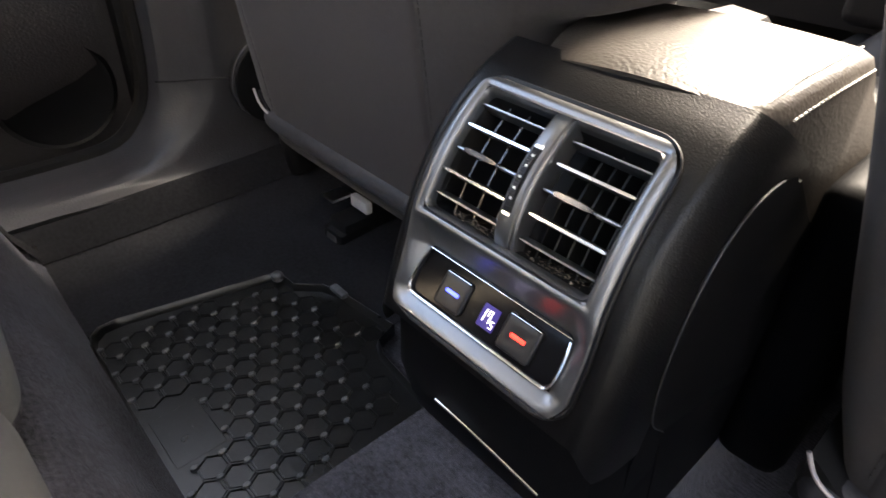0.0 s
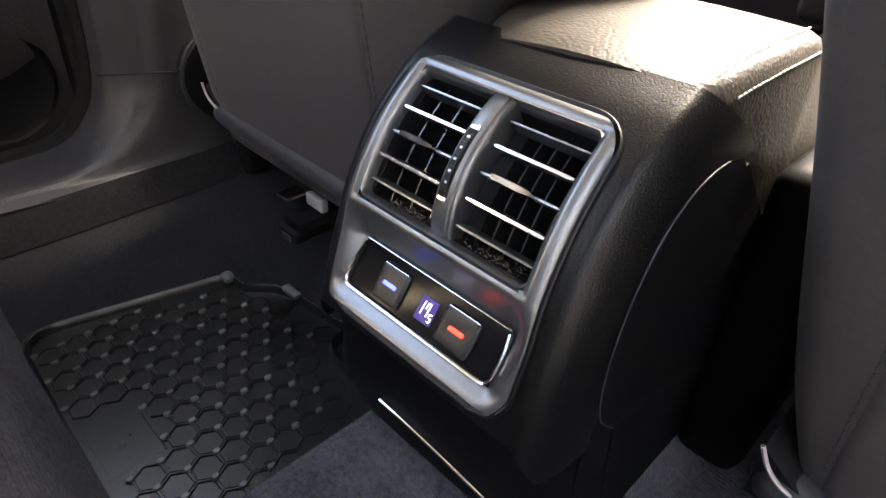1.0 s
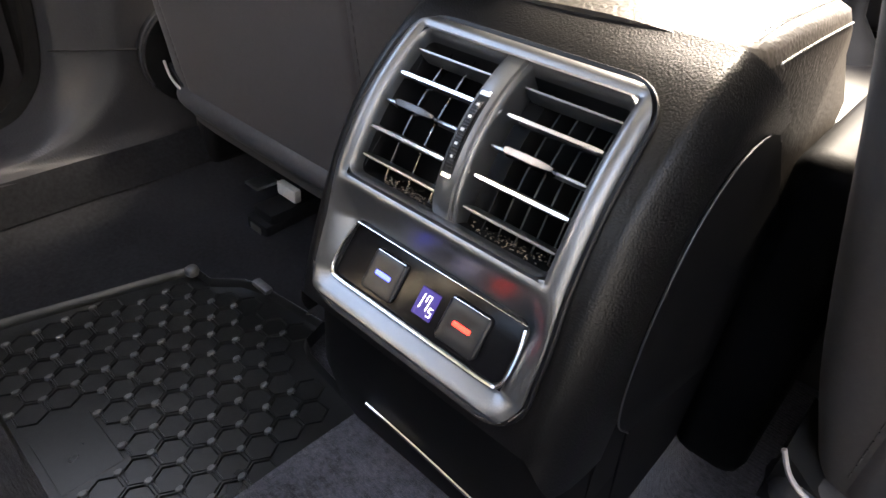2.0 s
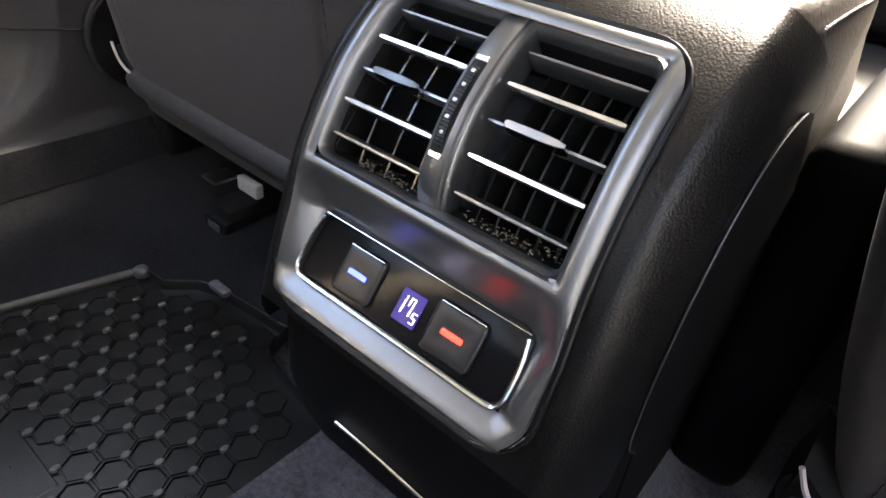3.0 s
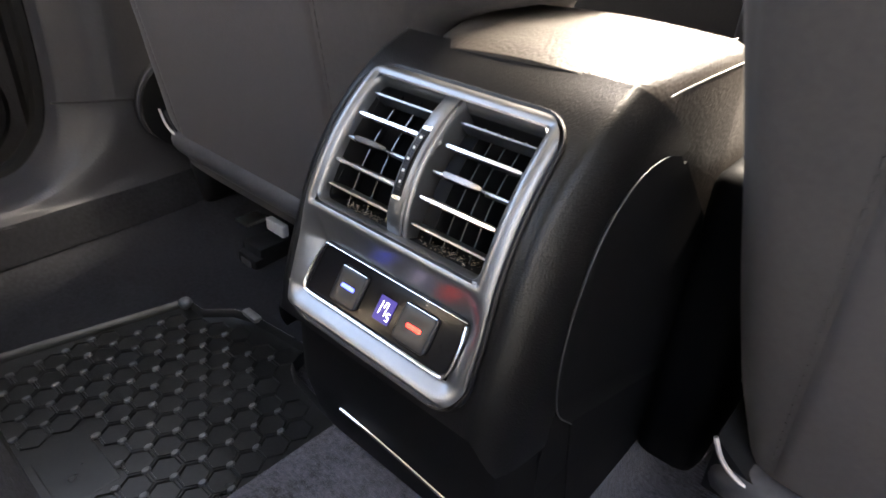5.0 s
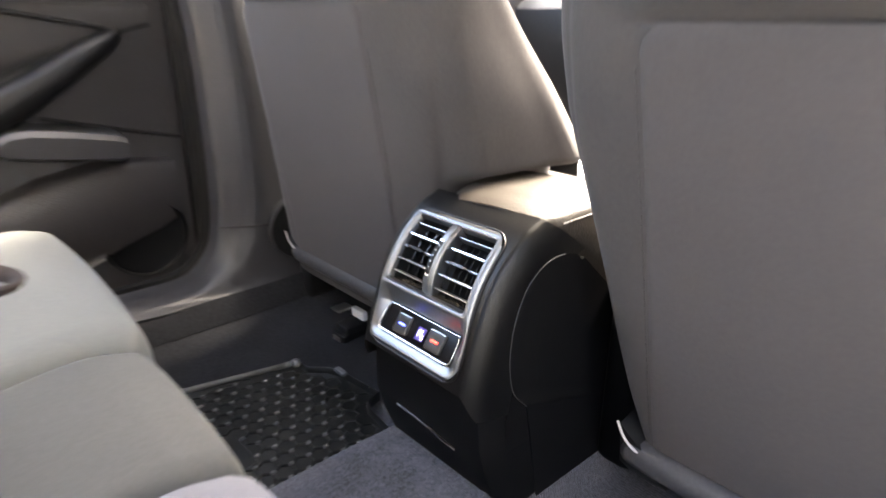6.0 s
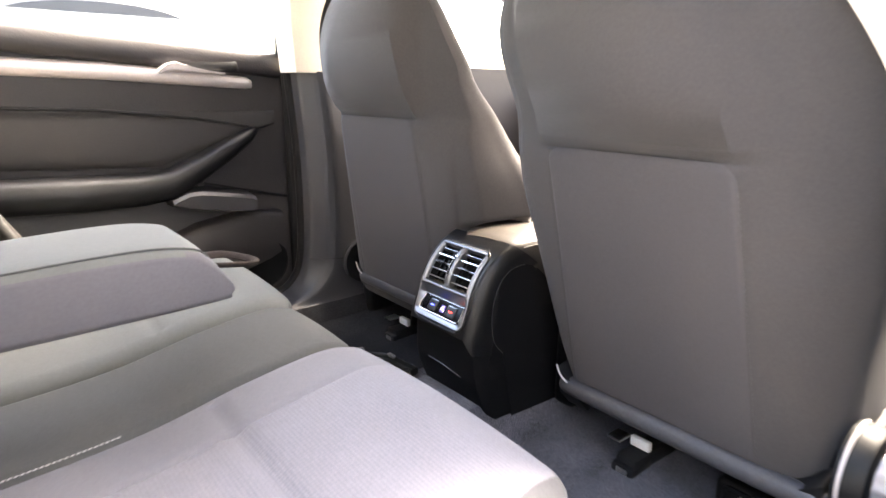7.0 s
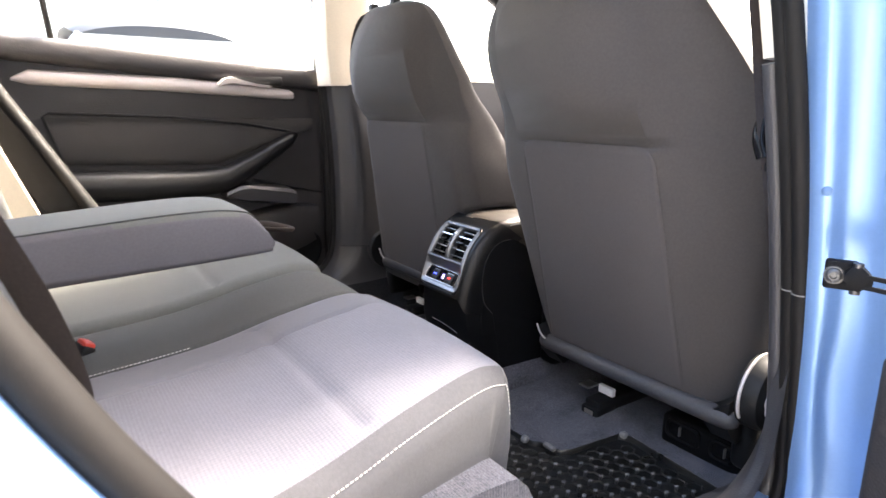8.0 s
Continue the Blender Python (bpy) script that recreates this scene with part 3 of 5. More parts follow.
slot = part("wheel_slot", strip_on_bar(0.0034, 0.1020, 0.1400, 0.0002), DULL, divider, "dark slot")
wheel = part("thumb_wheel", strip_on_bar(0.0021, 0.1035, 0.1385, 0.0002, 0.0018), DULL, divider, "ribbed black wheel with white marks")
for k in range(22):
    s = 0.1048 + 0.0015 * k
    z = bar_height(s) + 0.0002 + 0.0018 * math.sin(math.pi * (s - 0.1035) / 0.035)
    part("wheel_rib", bend(box(-0.0038, 0.0002, s, s + 0.0007, z - 0.0004, z + 0.0003, 0.0001, 1)), KEY, wheel)
for s, w in ((0.1345, 0.0009), (0.1280, 0.0008), (0.1215, 0.0010), (0.1150, 0.0010), (0.1090, 0.0008)):
    z = bar_height(s) + 0.0002 + 0.0018 * math.sin(math.pi * (s - 0.1035) / 0.035)
    part("wheel_mark", bend(box(-0.0018 - w, -0.0018 + w, s, s + 0.0014, z - 0.0004, z + 0.0005, 0.0002, 1)), TAG, wheel)
for s in (0.1008, 0.1412):
    z = bar_height(s)
    part("slot_cap", bend(box(-0.0049, 0.0013, s - 0.0013, s + 0.0013, z - 0.001, z + 0.0008, 0.0004, 1)), VANE, divider)

# button strip, tilted back into the bezel
SINK = 0.0105
strip = part("button_strip", bend(sheet(lambda u, v: Vector((-PX - 0.001 + (2 * PX + 0.002) * u, PS0 - 0.001 + (PS1 - PS0 + 0.002) * v, -0.0005)), 30, 10), SINK), GLOSS, console, "glossy black climate control strip")
part("strip_well", ring(frame_loops(-PX - 0.0008, PX + 0.0008, PS0 - 0.0008, PS1 + 0.0008, 0.006, [(-0.0006, 0.0010), (0.0004, 0.0016), (0.0012, 0.0012), (0.0015, -0.001)]), SINK), SMOOTH, strip)
u_line = [(-PX + 0.0012, PS1 - 0.002), (-PX - 0.0010, PS0 + 0.02), (-PX - 0.0016, PS0 + 0.008), (-PX + 0.0002, PS0 + 0.0020), (-PX + 0.006, PS0 + 0.0001), (-0.03, PS0), (0, PS0), (0.03, PS0), (PX - 0.006, PS0 + 0.0001), (PX - 0.0002, PS0 + 0.0020), (PX + 0.0016, PS0 + 0.008), (PX + 0.0010, PS0 + 0.02), (PX - 0.0012, PS1 - 0.002)]
part("chrome_trim", bend(tube(spline([(x, s, 0.0022) for x, s in u_line], 80), 0.0011, 8), SINK), CHROME, strip, "polished chrome trim round the strip")
part("top_line", bend(tube([(x, PS1 - 0.0006, 0.0016) for x in [-PX + 0.001 + (2 * PX - 0.002) * k / 12 for k in range(13)]], 0.00035, 6), SINK), CHROME, strip)


def key(x0, x1, c, led, label):
    s0, s1 = 0.0240, 0.0462
    lps = frame_loops(x0, x1, s0, s1, 0.0028, [(0.0, -0.001), (0.0, 0.0012), (0.0007, 0.0021), (0.002, 0.0024), (0.006, 0.0021), (0.0095, 0.0019)])
    ob = part("button", bend(loft([[Vector((x, s, h)) for x, s in lp] for lp, h in lps]), SINK), KEY, strip, label)
    part("light_bar", bend(box(c - 0.0056, c + 0.0056, 0.0338, 0.0362, 0.0012, 0.0027, 0.0008, 2), SINK), led, ob, "lit bar")
    part("edge_line", bend(tube([(x0 + 0.0015 + (x1 - x0 - 0.003) * k / 6, s1 - 0.0004, 0.0021) for k in range(7)], 0.00025, 5), SINK), CHROME, ob)
    return ob


key(-0.0385, -0.0148, -0.0266, BLUE_LED, "black button with a blue lit bar")
key(0.0165, 0.0425, 0.0293, RED_LED, "black button with a red lit bar")
display = part("display", bend(box(-0.0020, 0.0108, 0.0272, 0.0415, -0.0004, 0.0006, 0.0003, 1), SINK), SCREEN, strip, "small violet temperature display")


SEGMENTS = {"1": "bc", "7": "abcf", "5": "afgcd"}


def digit(text, x, s, w, h, parent):
    """A digit of the display, made of lit segments that lean a little."""
    bm = bmesh.new()
    t = 0.0005
    places = {"a": (0, h - t, w, h), "b": (w - t, h / 2, w, h), "c": (w - t, 0, w, h / 2), "d": (0, 0, w, t), "e": (0, 0, t, h / 2), "f": (0, h / 2, t, h), "g": (0, (h - t) / 2, w, (h + t) / 2)}
    for name in SEGMENTS[text]:
        a, b, c, d = places[name]
        box(x + a, x + c, s + b + 0.0001, s + d - 0.0001, 0.0005, 0.0009, 0.0001, 1, bm)
    for v in bm.verts:
        v.co.x += 0.08 * (v.co.y - s)
    return part("digit", bend(bm, SINK), DIGIT, parent, "white digit", smooth=False)


digit("1", -0.0004, 0.0312, 0.0018, 0.0080, display)
digit("7", 0.0034, 0.0312, 0.0026, 0.0080, display)
digit("5", 0.0074, 0.0292, 0.0024, 0.0050, display)

# ---- centre armrest between the front seats ----
armrest = thing("centre_storage_box", "black leatherette padded storage box with pale double stitching", "storage box")


def pad():
    """The padded lid: flat top, rounded long edges, sloping rear end."""
    bm = bmesh.new()
    loops = []
    for k in range(29):
        y = 0.0995 + 0.25 * k / 28
        drop = max(0.0, y - 0.246)
        lift = 0.412 + 0.004 * min(k / 6, 1) - (4.5 * drop * drop / 0.1 if drop < 0.02 else 0.018 + 0.62 * (drop - 0.02))
        lift -= 0.0025 * (1 - min(k / 2, 1)) ** 2
        bottom = max(0.390 - (y - 0.0995) * 0.90, 0.245)
        w = 0.094 - 0.007 * (1 - min(k / 4, 1)) ** 2
        left = 0.050 + 0.040 * min(k / 10, 1) ** 0.6
        pts = []
        for j in range(9):
            a = j / 8
            x = -left + 0.014 + (w + left - 0.028) * a
            pts.append((x, lift + 0.003 * math.sin(math.pi * a)))
        pts += [(w - 0.005, lift - 0.004), (w, lift - 0.014), (w + 0.001, bottom + (lift - bottom) * 0.4), (w - 0.003, bottom + 0.004), (w - 0.012, bottom), (-left + 0.012, bottom), (-left + 0.003, bottom + 0.004), (-left - 0.001, bottom + (lift - bottom) * 0.4), (-left, lift - 0.014), (-left + 0.005, lift - 0.004)]
        skew = 0.010 * (1 - k / 28)
        loops.append([Vector((x, y - skew * (0.094 - x) / 0.14, z)) for x, z in pts])
    return loft(loops, bm=bm)


pad_part = part("pad", pad(), PADLEATHER, armrest, "black leatherette pad")
for dx, dz in ((0.0815, 0.0), (0.0935, -0.012)):
    part("stitching", stitches([(dx, 0.122, 0.4160 + dz), (dx, 0.140, 0.4166 + dz), (dx, 0.19, 0.4168 + dz), (dx, 0.250, 0.4162 + dz)], 0.0042, 0.0016, 0.0006), THREAD, pad_part, "pale thread")
base = bmesh.new()
loft([[Vector((x, y, z)) for x, z in ((-0.085, z0), (0.085, z0), (0.085, 0.10), (-0.085, 0.10))] for y, z0 in ((0.15, 0.36), (0.20, 0.32), (0.255, 0.27), (0.48, 0.25))], bm=base)
part("base", base, DULL, armrest)
part("hinge_cover", box(-0.088, 0.088, 0.255, 0.315, 0.236, 0.256, 0.008, 3), DULL, armrest, "dark hinge cover")

# ---- front seats ----


def front_seat(x0, label, lean, seam=0.0):
    outer = 1 if x0 > 0 else -1
    root = thing("car_seat", label, "seat", "front seats", at=(x0, 0, 0))
    W = [(0.13, 0.215), (0.16, 0.224), (0.23, 0.241), (0.36, 0.259), (0.45, 0.271), (0.60, 0.283), (0.68, 0.282), (0.76, 0.272), (0.84, 0.240), (0.895, 0.200), (0.925, 0.158), (0.938, 0.10)]
    R = [(0.13, 0.170), (0.16, 0.158), (0.28, 0.133), (0.45, 0.099), (0.598, 0.067), (0.66, 0.054), (0.73, 0.030), (0.80, 0.012), (0.88, 0.012), (0.925, 0.028), (0.938, 0.05)]
    D = [(0.13, 0.20), (0.20, 0.30), (0.40, 0.285), (0.50, 0.235), (0.65, 0.185), (0.75, 0.145), (0.84, 0.112), (0.895, 0.09), (0.925, 0.06), (0.938, 0.03)]
    E = 0.32
    if outer > 0:
        WING = [(0.13, 0.0), (0.30, 0.006), (0.42, 0.010), (0.58, 0.028), (0.66, 0.028), (0.80, 0.020), (0.90, 0.0)]
    else:
        WING = [(0.13, 0.0), (0.25, 0.010), (0.405, 0.010), (0.418, 0.030), (0.426, 0.070), (0.45, 0.072), (0.52, 0.055), (0.60, 0.028), (0.75, -0.010)]

    def broad(z):
        return smooth_lerp([(0.13, 0.0), (0.25, 0.020), (0.40, 0.034), (0.50, 0.032), (0.60, 0.012), (0.68, 0.0)], z)

    def shift(z):
        return outer * (smooth_lerp([(0.13, 0.035), (0.30, 0.020), (0.45, 0.010), (0.62, 0.0), (0.70, 0.0)], z) - lean * smooth_lerp([(0.62, 0.0), (0.68, 0.006), (0.76, 0.028), (0.84, 0.046), (0.94, 0.050)], z))

    def rear(px, py, z):
        """How far the rear face lies in behind the plain rounded outline: side facets and the tuck over the seam."""
        if px * outer > 0:
            crease = smooth_lerp([(0.15, 0.178), (0.45, 0.148), (0.61, 0.124), (0.72, 0.096), (0.82, 0.080), (0.93, 0.062)], z)
        elif outer > 0:
            crease = smooth_lerp([(0.19, 0.150), (0.445, 0.176), (0.60, 0.192), (0.66, 0.176), (0.735, 0.153), (0.82, 0.126), (0.92, 0.105)], z)
        else:
            crease = smooth_lerp([(0.19, 0.215), (0.41, 0.236), (0.49, 0.232), (0.589, 0.205), (0.658, 0.174), (0.735, 0.153), (0.82, 0.126), (0.92, 0.105)], z)
        tuck = smooth_lerp([(0.598, 0.0), (0.602, 0.009), (0.607, 0.005), (0.63, -0.036), (0.66, -0.062), (0.70, -0.066), (0.78, -0.040), (0.88, 0.0)], z - seam) if 0.598 < z - seam < 0.88 else 0.0
        t = abs(px) - crease
        r = 0.014
        slope = 0.58
        if px * outer < 0:
            slope = (0.28 if outer > 0 else 0.58) * min(max((z - 0.52) / 0.12, 0), 1)
        facet = 0.0 if t < -r else (slope * t if t > r else slope * (t + r) ** 2 / (4 * r))
        return (facet + tuck * max(0.0, 1 - (abs(px + outer * 0.032) / 0.172) ** 6)) * max(0.0, -py)

    def back_y(px, z):
        w = smooth_lerp(W, z)
        k = px - shift(z)
        ex = 0.15 if k * outer < 0 else E
        py = -(1 - min(abs(k) / w, 0.999) ** (2 / ex)) ** (ex / 2)
        d = smooth_lerp(D, z)
        return smooth_lerp(R, z) + d / 2 * (1 + py) + rear(k, py, min(z, 0.598 + seam))

    def outline(z):
        w, yr, d = smooth_lerp(W, z), smooth_lerp(R, z), smooth_lerp(D, z)
        pts = []
        wing = smooth_lerp(WING, z)
        n = 84
        for k in range(n):
            a = 2 * math.pi * k / n
            c, s = math.cos(a), math.sin(a)
            ex = 0.15 if s < 0 and c * outer < 0 else E
            px = math.copysign(abs(c) ** ex, c) * w
            py = math.copysign(abs(s) ** (ex if s < 0 else 0.6), s)
            y = yr + d / 2 + py * d / 2
            if s > 0.3:
                y -= 0.05 * (1 - (abs(px) / w) ** 2) * min(1, (0.94 - z) * 6)
            if s > -0.5 and c * outer < 0:
                px += math.copysign(wing * min(1.0, (s + 0.5) * 1.6), c) * min(1, abs(c) * 3)
            if s < 0:
                y += rear(px, py, z)
            if outer < 0 and c > 0:
                px += broad(z) * abs(c) ** 0.3
            pts.append(Vector((px + shift(z), y, z)))
        return pts

    zs = [0.13 + (0.938 - 0.13) * (1 - math.cos(math.pi * k / 40)) / 2 for k in range(41)]
    zs = sorted(zs + [0.404, 0.412, 0.418, 0.422, 0.427, 0.434] + [*[seam + a for a in (0.585, 0.598, 0.6005, 0.603, 0.6055, 0.609, 0.614, 0.622)]])
    back = part("backrest", loft([outline(z) for z in zs]), SEATCLOTH, root, "charcoal cloth backrest")

    IN, OUT = -outer * 0.193, outer * 0.130

    def panel(u, v):
        z = (0.165 if outer > 0 else 0.188) + (0.438 + seam - (0.0 if outer > 0 else 0.023)) * v
        x = IN + (OUT - IN) * u + outer * 0.040 * u * (1 - v) + outer * 0.02 * (1 - u) * (1 - v)
        edge = min(u, 1 - u) * 0.319
        t = min(edge / 0.006, 1) * min((1 - v) * 0.436 / 0.004, 1)
        drop = 0.024 * (1 - math.sqrt(max(0.0, 1 - max(0.0, 1 - edge / 0.03) ** 2))) * v ** 12
        return Vector((x, back_y(x, z - drop) - 0.0036 * math.sqrt(max(t, 0)) + 0.0012, z - drop))

    part("back_panel", sheet(panel, 70, 60), BACKCLOTH, back, "flat map-pocket panel")
    for x in (IN, OUT):
        x += math.copysign(0.002, x)
        lean = outer * (0.040 if x * outer > 0 else 0.02)
        part("stitching", stitches([Vector((x + lean * (1 - k / 20), back_y(x + lean * (1 - k / 20), 0.18 + 0.40 * k / 20) - 0.0002, 0.18 + 0.40 * k / 20)) for k in range(21)], 0.006, 0.003, 0.0006), SEATCLOTH, back)
    for sx in (-1, 1):
        off = [outline(z)[78] + Vector((sx * 0.0014, -0.001, 0)) for z in [0.66 + 0.21 * k / 40 for k in range(41)]]
        if sx > 0 and outer > 0:
            part("stitching", stitches(off, 0.005, 0.004, 0.0011), THREAD, back, "pale thread")
        part("headrest_post", tube([(sx * 0.06, 0.06, 0.91), (sx * 0.06, 0.055, 1.0)], 0.006, 12), CHROME, root)
        part("post_collar", box(sx * 0.06 - 0.012, sx * 0.06 + 0.012, 0.047, 0.071, 0.928, 0.95, 0.004), DULL, root)
    hr = bmesh.new()
    loops = []
    for k in range(13):
        x = -0.13 + 0.26 * k / 12
        e = (1 - abs(x / 0.132) ** 4) ** 0.5
        loops.append([Vector((x, 0.055 + 0.045 * e * math.cos(a), 1.045 + 0.062 * e * math.sin(a))) for a in (2 * math.pi * j / 20 for j in range(20))])
    part("headrest", loft(loops, bm=hr), SEATCLOTH, root, "cloth headrest")
    high = 0.032 if outer < 0 else 0.0
    bar = spline([(outer * x, y, z + high) for x, y, z in ((-0.190, 0.175, 0.140), (-0.175, 0.162, 0.143), (0.03, 0.160, 0.143), (0.235 if outer > 0 else 0.175, 0.162, 0.143), (0.258 if outer > 0 else 0.190, 0.175, 0.140))], 36)
    part("lower_bar", tube(bar, 0.0185, 14), BARGREY, root, "dark grey rounded lower bar")
    for sx in (-1, 1):
        o = 0.011 if sx != outer or outer < 0 else 0.066
        bm = bmesh.new()
        loft([[Vector((sx * (x + o), y, z + high)) for y, z in ((0.150, zt), (0.20, zt + 0.01), (0.24, 0.11), (0.19, 0.088), (0.160, 0.12))] for x, zt in ((0.150, 0.150), (0.172, 0.158), (0.198, 0.178))], bm=bm)
        part("corner_bracket", bm, DULL, root, "black plastic corner")
        if sx != outer or outer < 0:
            part("bracket_edge", tube(spline([(sx * (x + o), y, z + high) for x, y, z in ((0.199, 0.146, 0.182), (0.190, 0.146, 0.166), (0.178, 0.148, 0.155), (0.165, 0.150, 0.151))], 12), 0.0018, 6), STRIP, root, "bright plastic edge")
        far = 0.16 if sx > 0 and outer > 0 else -0.028
        rx = sx * (0.166 if sx == outer and outer > 0 else 0.066 if outer > 0 else 0.092)
        rail = part("seat_rail", box(rx - 0.022, rx + 0.022, 0.215 + far, 0.70, 0.0, 0.036, 0.006), DULL, root, "black seat rail")
        part("rail_end", box(rx - 0.024, rx + 0.024, 0.205 + far, 0.27 + far, -0.004, 0.022, 0.006), DULL, rail)
        part("rail_groove", box(rx - 0.012, rx + 0.012, 0.2035 + far, 0.2065 + far, 0.006, 0.016, 0.001), STEEL, rail)
        part("tag", box(rx - 0.020, rx + 0.022, 0.255 + far, 0.267 + far, 0.038, 0.058, 0.003), TAG, rail, "white plastic tag")
        part("rail_top", box(rx - 0.052, rx - 0.022, 0.225 + far, 0.262 + far, 0.050, 0.055, 0.002), STEEL, rail)
        if sx != outer:
            continue
        cx = sx * 0.292
        bm = bmesh.new()
        prof = [(0.0, 0.02), (0.055, 0.02), (0.062, 0.016), (0.066, 0.004), (0.066, -0.02)]
        loft([[Vector((cx + sx * h, 0.215 + r * math.cos(a) if r else 0.215, 0.192 + r * math.sin(a) if r else 0.192)) for a in (2 * math.pi * j / 36 for j in range(36))] for r, h in [(max(r, 0.001), h) for r, h in prof]], bm=bm)
        rec = part("recliner_cover", bm, DULL, root, "round black recliner cover")
        knob = bmesh.new()
        loft([[Vector((cx + sx * h, 0.215 + r * (1 + 0.03 * math.cos(12 * a)) * math.cos(a), 0.192 + r * (1 + 0.03 * math.cos(12 * a)) * math.sin(a))) for a in (2 * math.pi * j / 72 for j in range(72))] for r, h in ((0.042, 0.018), (0.042, 0.042), (0.037, 0.048), (0.002, 0.048))], bm=knob)
        part("recliner_knob", knob, STRIP, rec, "ribbed recliner knob")
        arc = [Vector((cx - sx * 0.012, 0.215 + 0.067 * math.cos(a), 0.192 + 0.067 * math.sin(a))) for a in (radians(70 + 140 * k / 20) for k in range(21))]
        part("recliner_edge", tube(arc, 0.0030, 6), STRIP if outer > 0 else TRIM, rec, "bright rim" if outer > 0 else "")
    bm = bmesh.new()
    loops = []
    for k in range(15):
        y = 0.285 + 0.435 * k / 14
        e = min(1, (k + 1) / 3, (15 - k) / 3)
        top = 0.235 + 0.06 * e + 0.02 * k / 14
        loops.append([Vector((x, y, z)) for x, z in ((-0.25, 0.13), (-0.262, 0.20), (-0.25, top + 0.015), (-0.2, top + 0.02), (-0.13, top - 0.01), (0.13, top - 0.01), (0.2, top + 0.02), (0.25, top + 0.015), (0.262, 0.20), (0.25, 0.13))])
    part("seat_cushion", loft(loops, bm=bm), SEATCLOTH, root)
    part("side_cover", box(min(-outer * 0.285, -outer * 0.225), max(-outer * 0.285, -outer * 0.225), 0.222, 0.66, 0.045, 0.335 if outer > 0 else 0.275, 0.018, 3), SIDEBLACK, root, "black plastic seat valance")
    part("side_plate", box(min(outer * 0.242, outer * 0.285), max(outer * 0.242, outer * 0.285), 0.205, 0.62, 0.03, 0.215, 0.016, 3), DULL, root, "black plastic outer valance")
    part("under_frame", box(-0.19, 0.19, 0.27, 0.68, 0.095, 0.14, 0.01), DULL, root)
    return root


front_seat(-0.382, "charcoal cloth front seat beside the far door", 0.3, 0.030)
front_seat(0.382, "charcoal cloth front seat beside the open doorway", 1.0, 0.005)

# ---- rear bench ----
bench = thing("rear_bench", "grey cloth rear bench seat with folded-down armrest", "bench seat")


def cushion(name, x0, x1, front, top, bulge, mat, label, side_mat, top_mat, side_r=0.045, rear=-0.84, dip=0.07, flare=0.0, insert=0.0, under=0.0, foot_mat=None):
    """A seat cushion: rounded front and sides, its top sinking to the rear."""
    NV = 150
    path = [(front - 0.055 - under, 0.04), (front - 0.02 - under, 0.10), (front - 0.002 - under * 0.55, 0.17), (front - under * 0.1, 0.225), (front - 0.012, top - 0.022), (front - 0.04, top - 0.004), (front - 0.09, top), (front - 0.2, top - dip * 0.25), (front - 0.35, top - dip * 0.7), (rear, top - dip)]
    line = spline([(0, y, z) for y, z in path], NV)
    mid, half = (x0 + x1) / 2, (x1 - x0) / 2

    def f(u, v):
        k = 2 * u - 1
        p = line[min(int(round(v * NV)), NV)]
        q = line[min(int(round(v * NV)) + 1, NV)]
        o = line[max(int(round(v * NV)) - 1, 0)]
        t = (q - o).normalized()
        g = abs(k)
        flat = 1 - side_r / half * 1.0
        split = 0.76
        if g < split:
            x, h = math.copysign(g / split * flat * half, k), 0.0
        else:
            a = (g - split) / (1 - split)
            ang = min(a / 0.5, 1) * math.pi / 2
            x = math.copysign(half * flat + side_r * math.sin(ang), k)
            h = -side_r * (1 - math.cos(ang)) - max(0, a - 0.5) * 2 * 0.30
        dome = bulge * (1 - (x / half) ** 2)
        if insert and g < split:
            groove = math.exp(-((p.y - front + 0.250) / 0.011) ** 2) + (0.7 * math.exp(-((k + insert) / 0.022) ** 2) if k < 0 else 0)
            dome -= 0.0065 * groove * min(max((front - 0.06 - p.y) / 0.06, 0), 1)
        x += flare * max(0.0, front - p.y) * max(0.0, k)
        up = Vector((0, -t.z, t.y))
        if up.z < 0:
            up = -up
        out = Vector((0, max(t.z, 0) * 1.0, abs(t.y)))
        return Vector((mid + x, p.y + out.y * (h + dome), max(p.z + out.z * (h + dome), 0.02)))

    bm = sheet(f, 100, NV)
    for n, fc in enumerate(bm.faces):
        k, v = 2 * (n // NV + 0.5) / 100 - 1, (n % NV + 0.5) / NV
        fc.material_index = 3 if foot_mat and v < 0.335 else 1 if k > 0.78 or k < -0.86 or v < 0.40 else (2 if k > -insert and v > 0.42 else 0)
    ob = part(name, bm, mat, bench, label)
    ob.data.materials.append(side_mat)
    ob.data.materials.append(top_mat)
    if foot_mat:
        ob.data.materials.append(foot_mat)
    return f


